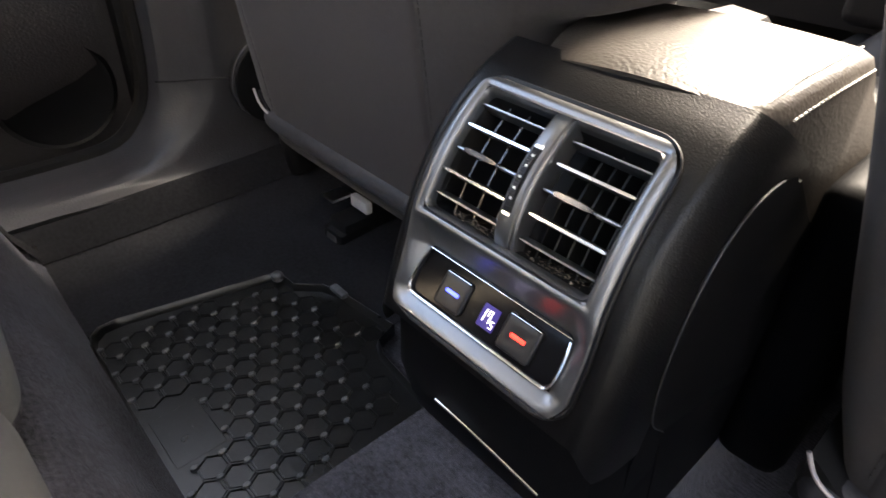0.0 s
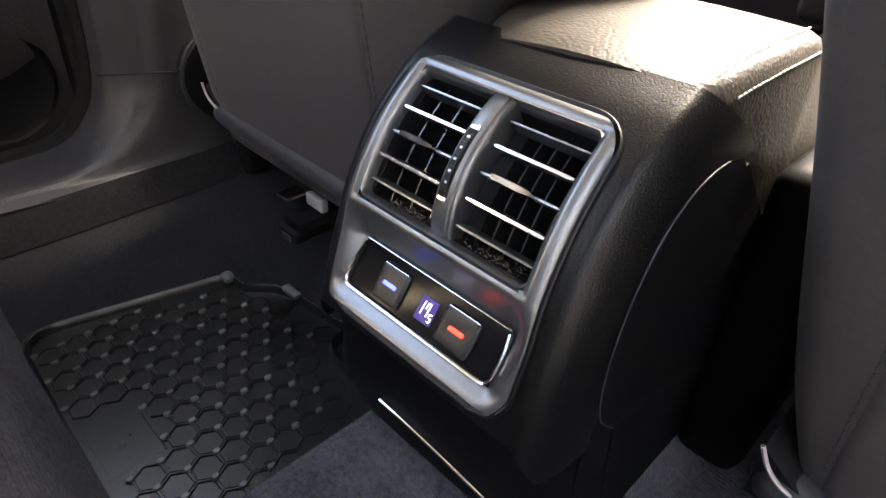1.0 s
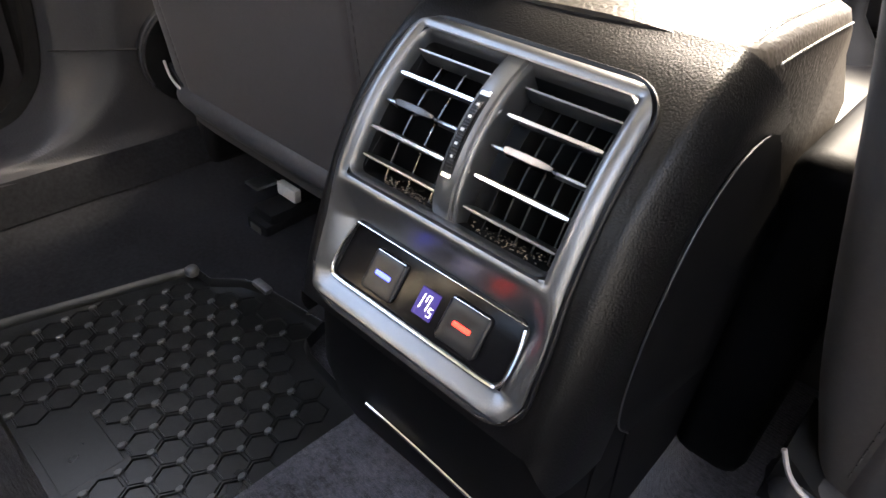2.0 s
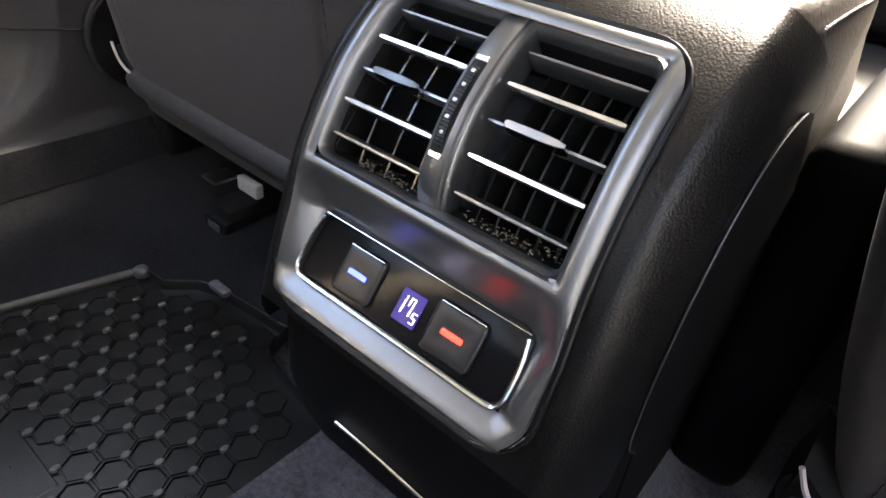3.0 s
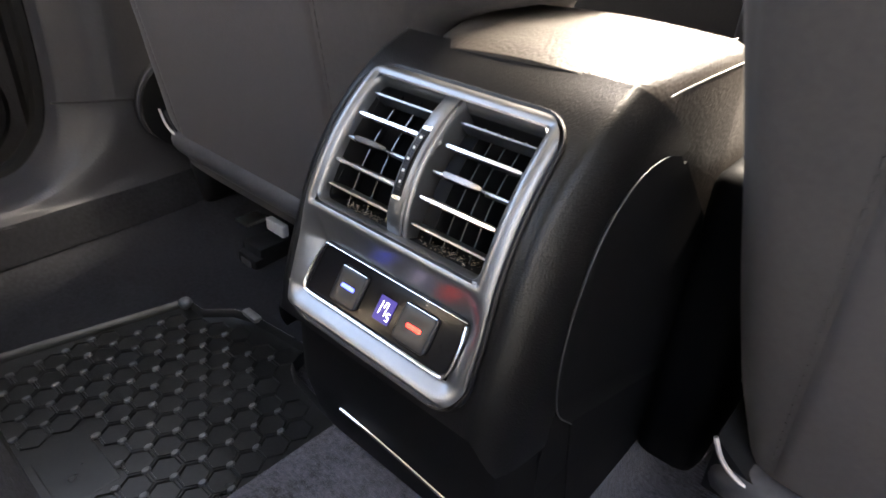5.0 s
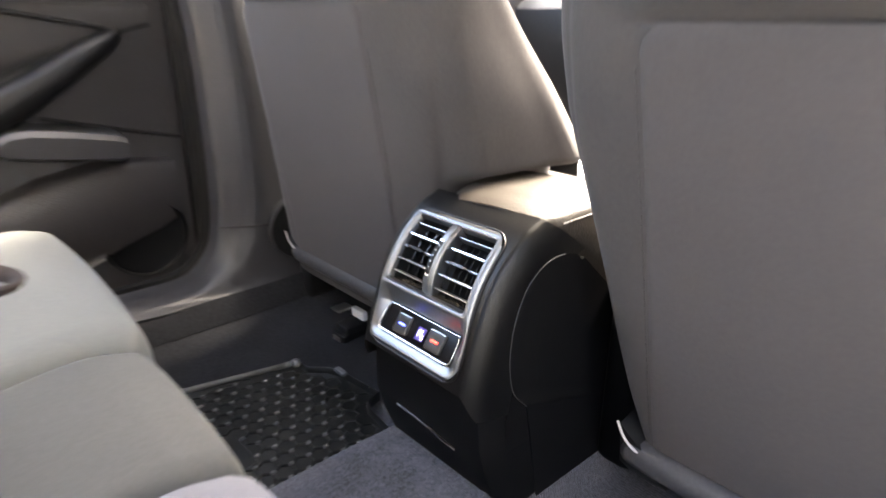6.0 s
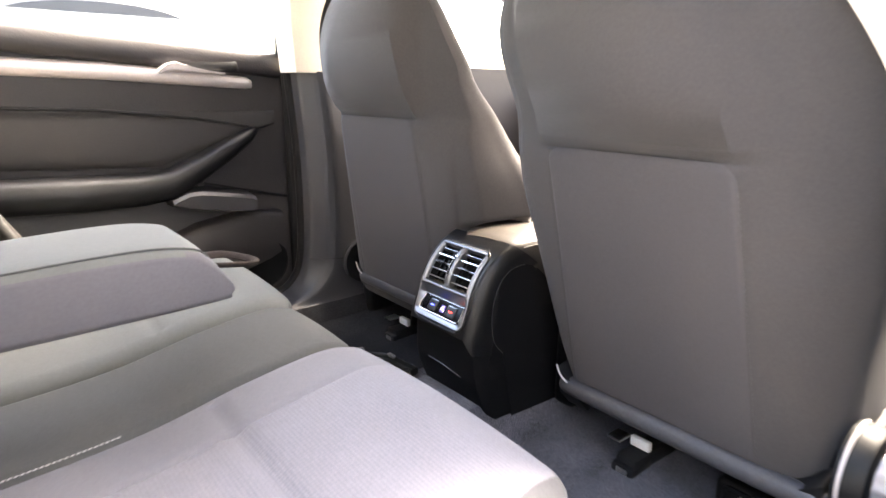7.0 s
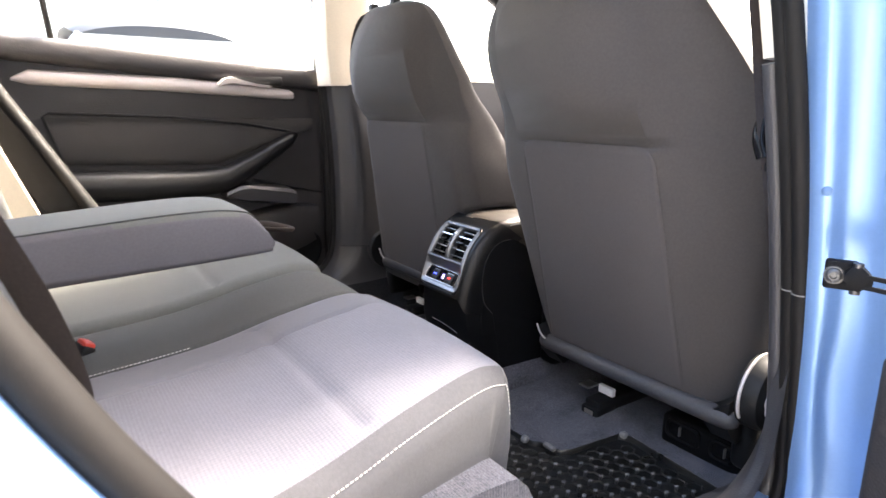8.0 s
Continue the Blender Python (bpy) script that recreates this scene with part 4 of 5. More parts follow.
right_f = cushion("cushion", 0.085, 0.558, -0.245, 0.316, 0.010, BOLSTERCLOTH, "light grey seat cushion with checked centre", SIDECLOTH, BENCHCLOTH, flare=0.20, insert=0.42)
mid_f = cushion("cushion", -0.145, 0.088, -0.240, 0.306, 0.004, MIDCLOTH, "dark grey-green centre cushion", MIDCLOTH, MIDCLOTH, side_r=0.02, under=0.06, foot_mat=CARPET)
cushion("cushion", -0.62, -0.142, -0.232, 0.312, 0.010, FARCLOTH, "pale grey-green outer seat cushion", FARCLOTH, FARCLOTH, insert=0.6, under=0.06, foot_mat=CARPET)
back = part("backrest", loft([[Vector((x, y, z)) for y, z in ((-0.80, 0.20), (-0.81, 0.30), (-0.87, 0.55), (-0.93, 0.80), (-0.99, 0.83), (-1.05, 0.78), (-0.98, 0.2))] for x in [-0.62 + 1.24 * k / 10 for k in range(11)]]), MIDCLOTH, bench, "dark grey backrest")



def arm_loop(x, e):
    """Side outline of the armrest, closed, at x; e draws the ends in."""
    pts = spline([(0, -0.93, 0.378), (0, -0.60, 0.390), (0, -0.445, 0.398), (0, -0.428, 0.405), (0, -0.424, 0.422), (0, -0.452, 0.466), (0, -0.486, 0.488), (0, -0.60, 0.492), (0, -0.93, 0.470)], 48)
    c = Vector((0, -0.66, 0.440))
    return [Vector((x, c.y + (p.y - c.y) * (1 - 0.08 * e), c.z + (p.z - c.z) * (1 - e))) for p in pts]


xs = [(-0.152, 0.22), (-0.150, 0.12), (-0.144, 0.04), (-0.132, 0.0), (-0.04, -0.01), (0.015, 0.0), (0.035, 0.04), (0.050, 0.12), (0.058, 0.24), (0.060, 0.34)]
arm_bm = loft([arm_loop(x, e) for x, e in xs])
for fc in arm_bm.faces:
    mid_point = fc.calc_center_median()
    fc.material_index = 1 if mid_point.x > 0.034 and mid_point.z < 0.4785 or mid_point.y > -0.45 else 0
rear_arm = part("armrest", arm_bm, FARCLOTH, bench, "folded-down grey cloth armrest with mauve sides")
rear_arm.data.materials.append(ARMCLOTH)
part("piping", tube([p + Vector((0.0012, 0, 0.0006)) for p in arm_loop(0.0425, 0.075)[31:]], 0.0016, 6), MIDCLOTH, rear_arm, "dark seam")
strap = spline([(-0.10, -0.425, 0.432), (-0.105, -0.385, 0.428), (-0.085, -0.352, 0.420), (-0.055, -0.352, 0.420), (-0.03, -0.385, 0.428), (-0.035, -0.425, 0.432)], 30)
part("pull_strap", tube(strap, 0.007, 10, flat=0.5), BELT, rear_arm, "dark pull loop")


def belt_buckle(name, x, y, z, lean, label):
    root = thing(name, label, "belt buckle", "rear belt buckles", at=(x, y, z))
    root.rotation_euler = (radians(lean), radians(8), radians(20))
    part("housing", box(-0.02, 0.02, -0.012, 0.012, -0.06, 0.03, 0.006, 3), DULL, root)
    part("release_button", box(-0.015, 0.015, -0.010, 0.010, 0.022, 0.036, 0.004, 2), BUCKLE_RED, root, "red release button")
    part("stalk", box(-0.014, 0.014, -0.005, 0.005, -0.12, -0.05, 0.003), BELT, root)


belt_buckle("belt_buckle", -0.030, -0.762, 0.234, -30, "red and black seat belt buckle between the cushions")
belt_buckle("belt_buckle", 0.115, -0.80, 0.29, -30, "red and black seat belt buckle beside the light cushion")

# ---- stitching on the bench ----
part("stitching", stitches([mid_f(0.90, 0.89 + 0.10 * k / 20) + Vector((0.001, 0, 0.002)) for k in range(21)], 0.0042, 0.0024, 0.0009), THREAD, bench, "pale thread")
part("stitching", stitches([right_f(0.916, 0.36 + 0.63 * k / 44) + Vector((0.0012, 0.0008, 0)) for k in range(45)], 0.0042, 0.0024, 0.0008), THREAD, bench, "pale thread")

# ---- rubber mats ----


def rubber_mat(sx, outline, cx, cy, knobs, label, plate=None):
    """A moulded rubber tray mat with a raised rim, hexagon ridges and small studs."""
    root = thing("rubber_mat", label, "floor mat", "floor mats")
    dense = []
    for (a, b), (c, d) in zip(outline, outline[1:] + outline[:1]):
        n = max(2, int(math.hypot(c - a, d - b) / 0.015))
        dense += [(a + (c - a) * k / n, b + (d - b) * k / n) for k in range(n)]
    def ring_at(shrink, z):
        return [Vector((sx * (cx + (x - cx) * (1 - shrink)), cy + (y - cy) * (1 - shrink), z)) for x, y in dense]

    tray = loft([ring_at(-0.01, 0.003), ring_at(-0.008, 0.019), ring_at(0.004, 0.0205), ring_at(0.016, 0.019), ring_at(0.03, 0.010), ring_at(0.5, 0.0095), ring_at(0.97, 0.0095)])
    tray_part = part("tray", tray, RUBBER, root, "black moulded rubber tray")

    def inside(x, y, margin=0.018):
        ins = False
        n = len(outline)
        for i in range(n):
            (a, b), (c, d) = outline[i], outline[(i + 1) % n]
            if (b > y) != (d > y) and x < (c - a) * (y - b) / (d - b) + a:
                ins = not ins
        if not ins:
            return False
        for i in range(n):
            (a, b), (c, d) = outline[i], outline[(i + 1) % n]
            L = math.hypot(c - a, d - b)
            t = min(max(((x - a) * (c - a) + (y - b) * (d - b)) / L ** 2, 0), 1)
            if math.hypot(x - a - t * (c - a), y - b - t * (d - b)) < margin:
                return False
        return True

    verts, faces = [], []
    sv, sf = [], []
    R = 0.0165
    dx, dy = R * 1.5, R * math.sqrt(3)
    for i in range(0, 24):
        for j in range(-2, 20):
            x = 0.12 + dx * i
            y = -0.19 + dy * (j + 0.5 * (i % 2))
            if not inside(x, y) or plate and plate[0] - 0.012 < x < plate[1] + 0.012 and plate[2] - 0.012 < y < plate[3] + 0.012:
                continue
            base = len(verts)
            for ring_r, z in ((R * 0.98, 0.0094), (R * 0.95, 0.0118), (R * 0.86, 0.0118), (R * 0.80, 0.0094)):
                for k in range(6):
                    a = radians(60 * k)
                    verts.append((sx * (x + ring_r * math.cos(a)), y + ring_r * math.sin(a), z))
            for lvl in range(3):
                for k in range(6):
                    faces.append((base + 6 * lvl + k, base + 6 * lvl + (k + 1) % 6, base + 6 * lvl + 6 + (k + 1) % 6, base + 6 * lvl + 6 + k))
            b2 = len(sv)
            px, py = x + R * 0.5, y - R * 0.86
            for rr, z in ((0.0046, 0.0105), (0.0042, 0.0135), (0.0031, 0.0142)):
                for k in range(8):
                    a = radians(45 * k)
                    sv.append((sx * (px + rr * 0.7 * math.cos(a)), py + rr * math.sin(a), z))
            for lvl in range(2):
                for k in range(8):
                    sf.append((b2 + 8 * lvl + k, b2 + 8 * lvl + (k + 1) % 8, b2 + 8 * lvl + 8 + (k + 1) % 8, b2 + 8 * lvl + 8 + k))
            sf.append(tuple(b2 + 16 + k for k in range(8)))
    for nm, vv, ff, mt, lb in (("hexagon_relief", verts, faces, RUBBER, "raised hexagon relief"), ("stud_relief", sv, sf, STUD, "small studs, pale for their highlights")):
        me = bpy.data.meshes.new(nm)
        me.from_pydata(vv, [], ff)
        me.materials.append(mt)
        ob = tagged(new(nm, me), lb, kind="stuff")
        ob.parent = tray_part
    for x, y in knobs:
        part("corner_knob", box(sx * x - 0.008, sx * x + 0.008, y - 0.008, y + 0.008, 0.012, 0.026, 0.006, 3), STUD, tray_part, "pale corner")
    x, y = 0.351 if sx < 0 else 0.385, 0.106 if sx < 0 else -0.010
    part("notch_edge", box(min(sx * x - 0.015, sx * x + 0.015), sx * x + 0.015, y - 0.006, y + 0.006, 0.016, 0.024, 0.004), STUD, tray_part, "pale edge")
    if plate:
        x0, x1, y0, y1 = plate
        part("smooth_plate", box(min(sx * x0, sx * x1), max(sx * x0, sx * x1), y0, y1, 0.007, 0.0104, 0.0008, 1), RUBBER, tray_part, "smooth raised field", smooth=False)
    return root


# Pale grey puts the highlights of the black mat's studs into the colour.
STUD = material("pale_grey_rubber", (0.11, 0.11, 0.11), 0.4, spread=0.4, stain=20)
rubber_mat(-1, [(0.484, -0.128), (0.442, 0.060), (0.432, 0.068), (0.405, 0.070), (0.378, 0.098), (0.352, 0.108), (0.255, 0.120), (0.245, 0.09), (0.225, 0.08), (0.13, 0.07), (0.122, -0.16), (0.135, -0.175), (0.455, -0.167), (0.473, -0.162), (0.483, -0.150)], 0.30, -0.03, [(0.432, 0.062)], "black rubber mat with hexagon pattern in the far footwell", (0.238, 0.312, -0.160, -0.108))
rubber_mat(1, [(0.655, -0.15), (0.662, 0.142), (0.56, 0.150), (0.45, 0.158), (0.428, 0.146), (0.415, 0.02), (0.405, 0.0), (0.385, -0.008), (0.36, -0.012), (0.345, -0.026), (0.14, -0.04), (0.13, -0.16), (0.14, -0.175), (0.64, -0.165)], 0.50, -0.08, [(0.436, 0.150), (0.335, -0.030)], "black rubber mat with hexagon pattern in the near footwell")

# ---- heater outlet under the near front seat ----
duct = thing("heater_outlet", "black plastic heater outlet with two openings under the seat", "heater outlet")
duct_body = part("housing", box(0.470, 0.645, 0.222, 0.34, 0.0, 0.066, 0.010, 3), SIDEBLACK, duct)
for x0, x1 in ((0.484, 0.560), (0.580, 0.632)):
    rim = bmesh.new()
    loops = []
    for d, y in ((0.0, 0.223), (0.0, 0.217), (0.003, 0.215), (0.006, 0.217), (0.007, 0.2215)):
        loops.append([Vector((x, y, z + 0.042)) for x, z in rounded(x0 + d, x1 - d, -0.02 + d, 0.02 - d, 0.012 - d * 0.6, 5)])
    loft(loops, caps=False, bm=rim)
    op = part("opening", rim, SIDEBLACK, duct_body, "rounded air opening")
    part("louvre", box(x0 + 0.03, x0 + 0.0335, 0.2165, 0.223, 0.032, 0.052, 0.001), STEEL, op)

# ---- far rear door ----
door = thing("door_1", "closed rear door with black panel and silver strip", "car door", kind="structure")


def door_x(z):
    return -lerp([(0.05, 0.80), (0.40, 0.835), (0.50, 0.83), (0.75, 0.815), (0.84, 0.80)], z)


def belt_z(y):
    return 0.788 - 0.068 * (y - 0.04)


def skin(u, v):
    y = -0.98 + 1.05 * u
    z = 0.085 + (belt_z(y) - 0.085) * v
    return Vector((door_x(z), y, z))


part("outer_skin", loft([[Vector((x, y, z)) for y, z in ((-1.1, -0.15), (0.28, -0.15), (0.28, 0.76), (-1.1, 0.82))] for x in (-0.90, -0.875)]), PAINT, door, "light blue outer skin")
part("skin", sheet(skin, 40, 24), DOORSKIN, door, "black grained door panel")


def rail_bar(name, rows, ry, rz, mat, label, parent=None, n=12):
    """A bar along the door: rows of (y, z, out, half height)."""
    loops = []
    for y, z, o, h in rows:
        x = door_x(z)
        loops.append([Vector((x - 0.01 + (o + 0.01) * max(0, math.cos(a)) ** 0.35, y, z + h * math.sin(a))) for a in (math.pi * (-0.5 + k / n) for k in range(n + 1))] + [Vector((x - 0.02, y, z))])
    return part(name, loft(loops), mat, parent or door, label)


top = rail_bar("top_rail", [(-0.98, belt_z(-0.98) - 0.03, 0.035, 0.034), (-0.4, belt_z(-0.4) - 0.03, 0.035, 0.034), (0.06, belt_z(0.06) - 0.03, 0.03, 0.034)], 0, 0, DOORSKIN, "soft black door top")
strip_rows = [(-0.80, 0.736, 0.012, 0.004), (-0.76, 0.742, 0.030, 0.020), (-0.4, 0.732, 0.032, 0.021), (-0.15, 0.716, 0.030, 0.0185), (-0.06, 0.709, 0.028, 0.016), (-0.045, 0.706, 0.014, 0.011)]
rail_bar("silver_strip", strip_rows, 0, 0, STRIP, "brushed silver trim strip")
handle = bmesh.new()
loft([[Vector((door_x(0.75) + o, y, z)) for o, z in ((0.02, zc - h), (0.050, zc - h * 0.5), (0.052, zc + h * 0.6), (0.02, zc + h))] for y, zc, h in ((-0.292, 0.732, 0.005), (-0.272, 0.743, 0.013), (-0.250, 0.747, 0.015), (-0.225, 0.743, 0.011), (-0.18, 0.736, 0.006), (-0.13, 0.732, 0.004))], bm=handle)
part("door_lever", handle, STRIP, door, "silver inner door lever")
part("lever_recess", box(door_x(0.73) - 0.01, door_x(0.73) + 0.037, -0.245, -0.085, 0.735, 0.768, 0.010, 3), DULL, door, "dark recess behind the lever")
rail_bar("insert_panel", [(-0.86, 0.575, 0.006, 0.055), (-0.70, 0.575, 0.012, 0.068), (-0.3, 0.566, 0.012, 0.075), (-0.1, 0.60, 0.010, 0.035), (0.02, 0.615, 0.006, 0.02)], 0, 0, DOORCLOTH, "dark cloth insert")
arm = [(-0.86, 0.455, 0.03, 0.035), (-0.70, 0.447, 0.065, 0.043), (-0.50, 0.441, 0.075, 0.044), (-0.36, 0.440, 0.075, 0.042), (-0.28, 0.448, 0.07, 0.040), (-0.20, 0.487, 0.062, 0.036), (-0.12, 0.535, 0.056, 0.030), (-0.06, 0.570, 0.046, 0.020), (-0.04, 0.580, 0.025, 0.010)]
rail_bar("armrest", arm, 0, 0, SMOOTH, "black door armrest rising into the pull handle")
ledge = bmesh.new()
loft([[Vector((door_x(z0) + o, y, z)) for o, z in ((0, z0), (0.060, z0 + 0.002), (0.074, z0 + 0.008), (0.076, z1 - 0.016), (0.068, z1 - 0.007), (0, z1))] for y, z0, z1 in ((-0.29, 0.392, 0.418), (-0.25, 0.380, 0.434), (-0.22, 0.374, 0.436), (-0.15, 0.364, 0.426), (-0.085, 0.356, 0.414), (-0.070, 0.358, 0.408))], bm=ledge)
part("panel_line", tube([(door_x(0.42) + 0.004, -0.19, 0.440), (door_x(0.42) + 0.004, -0.05, 0.404), (door_x(0.42) + 0.004, 0.05, 0.382)], 0.004, 8), DULL, door, "dark joint line")
part("insert_edge", tube([Vector((door_x(z) + 0.010, y, z)) for y, z in ((-0.700, 0.495), (-0.720, 0.560), (-0.742, 0.640), (-0.728, 0.650), (-0.430, 0.640), (-0.20, 0.617), (-0.060, 0.592))], 0.0045, 8), DULL, door, "dark edge of the cloth insert")
part("pocket_ledge", ledge, TRIM, door, "grey ledge above the door pocket")
bin_rows = [(-0.90, 0.16, 0.05, 0.09), (-0.55, 0.17, 0.06, 0.10), (-0.34, 0.19, 0.06, 0.10), (-0.22, 0.235, 0.056, 0.10), (-0.10, 0.265, 0.05, 0.09), (0.02, 0.27, 0.04, 0.075)]
rail_bar("pocket", bin_rows, 0, 0, DOORSKIN, "moulded door pocket")
sp = bmesh.new()
loft([[Vector((-0.83 + h, -0.06 + r * math.cos(a), 0.20 + r * math.sin(a))) for a in (2 * math.pi * j / 40 for j in range(40))] for r, h in ((0.085, 0.03), (0.083, 0.046), (0.076, 0.05), (0.07, 0.046), (0.002, 0.046))], bm=sp)
part("speaker_grille", sp, SIDEBLACK, door, "round dark speaker cover")
fr = bmesh.new()
tube(spline([(-0.80, 0.055, 0.10), (-0.80, 0.06, 0.40), (-0.79, 0.05, 0.74), (-0.77, 0.03, 0.86), (-0.66, -0.02, 1.11)], 30), 0.016, 8, fr)
part("front_seal", fr, SEAL, door, "black rubber door seal")
ap_edge, _ = aperture(60)
part("door_seal", tube([Vector((-0.772, p.y - 0.004, p.z)) for p in ap_edge], 0.013, 8), SEAL, door, "black rubber door seal")
fr = bmesh.new()
tube([(-0.785, 0.035, 0.79), (-0.74, 0.02, 0.95), (-0.655, -0.03, 1.12)], 0.016, 8, fr)
part("window_frame", fr, DULL, door, "black window frame")
part("window_frame", tube([(-0.80, -0.86, 0.85), (-0.75, -0.90, 0.98), (-0.66, -1.0, 1.12)], 0.02, 8), DULL, door, "black window frame")
part("window_frame", tube([(-0.795, -0.70, 0.835), (-0.745, -0.715, 0.97), (-0.66, -0.74, 1.12)], 0.009, 8), DULL, door, "thin black window divider")
glass = part("pane", sheet(lambda u, v: Vector((-0.805 + 0.145 * v ** 1.2, -0.88 + 0.90 * u, belt_z(-0.88 + 0.90 * u) - 0.01 + 0.34 * v)), 6, 8), PANE, door, "clear window pane")
glass.visible_shadow = False
rear_post = bmesh.new()
loft([[Vector((x, y, z)) for x, y in ((-0.70, y0), (-0.70, y0 - 0.08), (-0.80, y0 - 0.08), (-0.80, y0))] for z, y0 in ((0.38, -0.675), (0.60, -0.79), (0.86, -0.95))], bm=rear_post)
part("seal", tube(spline([(-0.715, -0.61, 0.30), (-0.72, -0.695, 0.45), (-0.73, -0.79, 0.62), (-0.73, -0.89, 0.80)], 20), 0.022, 10), SEAL, door, "black rubber rear door seal")
c_trim = thing("pillar_rear_left", "beige rear side trim beside the bench backrest", "pillar", kind="structure")
part("trim_panel", rear_post, SIDEBLACK, c_trim, "black lower trim")
cp = bmesh.new()
loft([[Vector((x, y, z)) for x, y in ((-0.62, y0 - 0.02), (-0.62, y0 - 0.20), (-0.72, y0 - 0.20), (-0.72, y0 - 0.02))] for z, y0 in ((0.40, -0.76), (0.58, -0.825), (0.84, -0.97), (1.13, -1.12))], bm=cp)
part("upper_trim", cp, BEIGE, c_trim, "beige plastic")

# ---- near doorway: seals, painted body, belt ----
near = thing("door_frame", "blue painted body around the open rear doorway", "car body", kind="structure")
edge = spline([(0.768, -0.40, 0.050), (0.768, -0.05, 0.052), (0.768, 0.07, 0.062), (0.768, 0.102, 0.115), (0.769, 0.085, 0.22), (0.768, 0.06, 0.366), (0.762, 0.025, 0.55), (0.748, -0.015, 0.75), (0.735, -0.035, 0.85), (0.70, -0.065, 1.0), (0.66, -0.10, 1.14)], 80)
for k, (dx, dy, r) in enumerate(((0.0, 0.0, 0.011), (0.020, -0.012, 0.011), (-0.022, 0.012, 0.012))):
    part("seal", tube([p + Vector((dx, dy, 0)) for p in edge if k < 2 or p.z < 0.737], r, 12), SEAL if k < 2 else TRIM, near, "black rubber door seal")
mark = edge[43]
for dx, dy in ((0, 0), (0.020, -0.012)):
    part("seal_joint", tube([mark + Vector((dx, dy, -0.001)), mark + Vector((dx, dy, 0.001))], 0.0117, 12), STUD, near)


POST = spline([(0.018, -0.004, 0), (0.036, -0.010, 0), (0.052, -0.006, 0), (0.064, 0.012, 0), (0.088, 0.020, 0), (0.130, 0.022, 0), (0.135, 0.05, 0), (0.135, 0.30, 0)], 70)


def b_post(u, v):
    j = int(round(v * 60)) - 6
    p = edge[26 + max(j, 0)] + Vector((0, 0, 0.025 * min(j, 0)))
    c = POST[int(round(u * 70))]
    dent = 0.012 * math.exp(-((p.z - 0.30) / 0.09) ** 2) * math.exp(-((u - 0.45) / 0.16) ** 2)
    return Vector((p.x * 0.5 + 0.5 * 0.768 + c.x - dent, p.y * 0.8 + c.y, p.z))


part("pillar_panel", sheet(b_post, 70, 60), PAINT, near, "light blue metallic pillar")
for z in (0.666, 0.651):
    v = min(range(55), key=lambda k: abs(edge[26 + k].z - z)) / 54
    u = min((k / 70 for k in range(36)), key=lambda a: abs(b_post(a, v).x - 0.812))
    at = b_post(u, v)
    out = (b_post(u, v) - b_post(u - 1 / 70, v)).cross(Vector((0, 0, 1))).normalized()
    side = out.cross(Vector((0, 0, 1))).normalized()
    rings = [[at + out * h + side * (r * math.cos(a)) + Vector((0, 0, r * math.sin(a))) for a in (2 * math.pi * j / 20 for j in range(20))] for r, h in ((0.0062, -0.001), (0.0060, 0.0012), (0.0048, 0.0022), (0.0008, 0.0024))]
    part("plug", loft(rings), PAINT, near, "small round body plug")
sill_bm = sheet(lambda u, v: Vector((0.74 + 0.16 * u, -0.62 + 1.4 * v, 0.085 - 0.10 * u ** 2)), 8, 20)
part("outer_sill", sill_bm, PAINT, near, "light blue door sill")
rear_edge = spline([(0.76, -0.48, 0.06), (0.77, -0.55, 0.15), (0.775, -0.655, 0.28), (0.775, -0.748, 0.408), (0.77, -0.822, 0.540), (0.76, -0.905, 0.73), (0.74, -0.93, 0.90), (0.66, -1.0, 1.12)], 60)
part("seal", tube(rear_edge, 0.018, 12), SEAL, near, "black rubber door seal")
part("seal", tube([p + Vector((-0.012, -0.002, 0.004)) for p in rear_edge], 0.011, 12), SEAL, near, "grey inner seal lip")


def rear_panel(u, v):
    p = rear_edge[int(round(v * 60))]
    return Vector((p.x + 0.012 + 0.11 * (u ** 0.55), p.y - 0.012 - 0.42 * u ** 1.3, p.z - 0.015 * u))


part("rear_quarter", sheet(rear_panel, 24, 60), PAINT, near, "light blue rear quarter panel")
check = thing("door_check", "black steel door check strap bolted to the pillar", "door check", at=(0.864, -0.040, 0.487))
check.rotation_euler = (0, 0, radians(20))
check.scale = (0.85, 0.85, 0.85)
part("bracket", box(-0.024, 0.014, -0.004, 0.012, -0.020, 0.020, 0.0035, 3), SIDEBLACK, check)
bolt = bmesh.new()
loft([[Vector((-0.012 + r * math.cos(a), -0.004 - h, r * math.sin(a))) for a in (2 * math.pi * j / 24 for j in range(24))] for r, h in ((0.0125, 0.0), (0.0125, 0.002), (0.010, 0.0025), (0.0095, 0.006), (0.007, 0.008), (0.0045, 0.008), (0.004, 0.004), (0.0008, 0.004))], bm=bolt)
part("bolt", bolt, DARKSTEEL, check, "zinc-plated bolt")
part("link", loft([[Vector((x, y, z * h)) for y, h in ((-0.016, -1), (-0.019, -0.5), (-0.019, 0.5), (-0.016, 1), (0.0, 1), (0.0, -1))] for x, z in ((0.000, 0.006), (0.006, 0.015), (0.018, 0.017), (0.026, 0.010), (0.030, 0.005))]), SIDEBLACK, check)
for dz in (-0.021, 0.014):
    part("pin", tube([Vector((0.014, -0.010, dz)), Vector((0.014, -0.010, dz + 0.007))], 0.0065, 18), DARKSTEEL, check)
strap = bmesh.new()
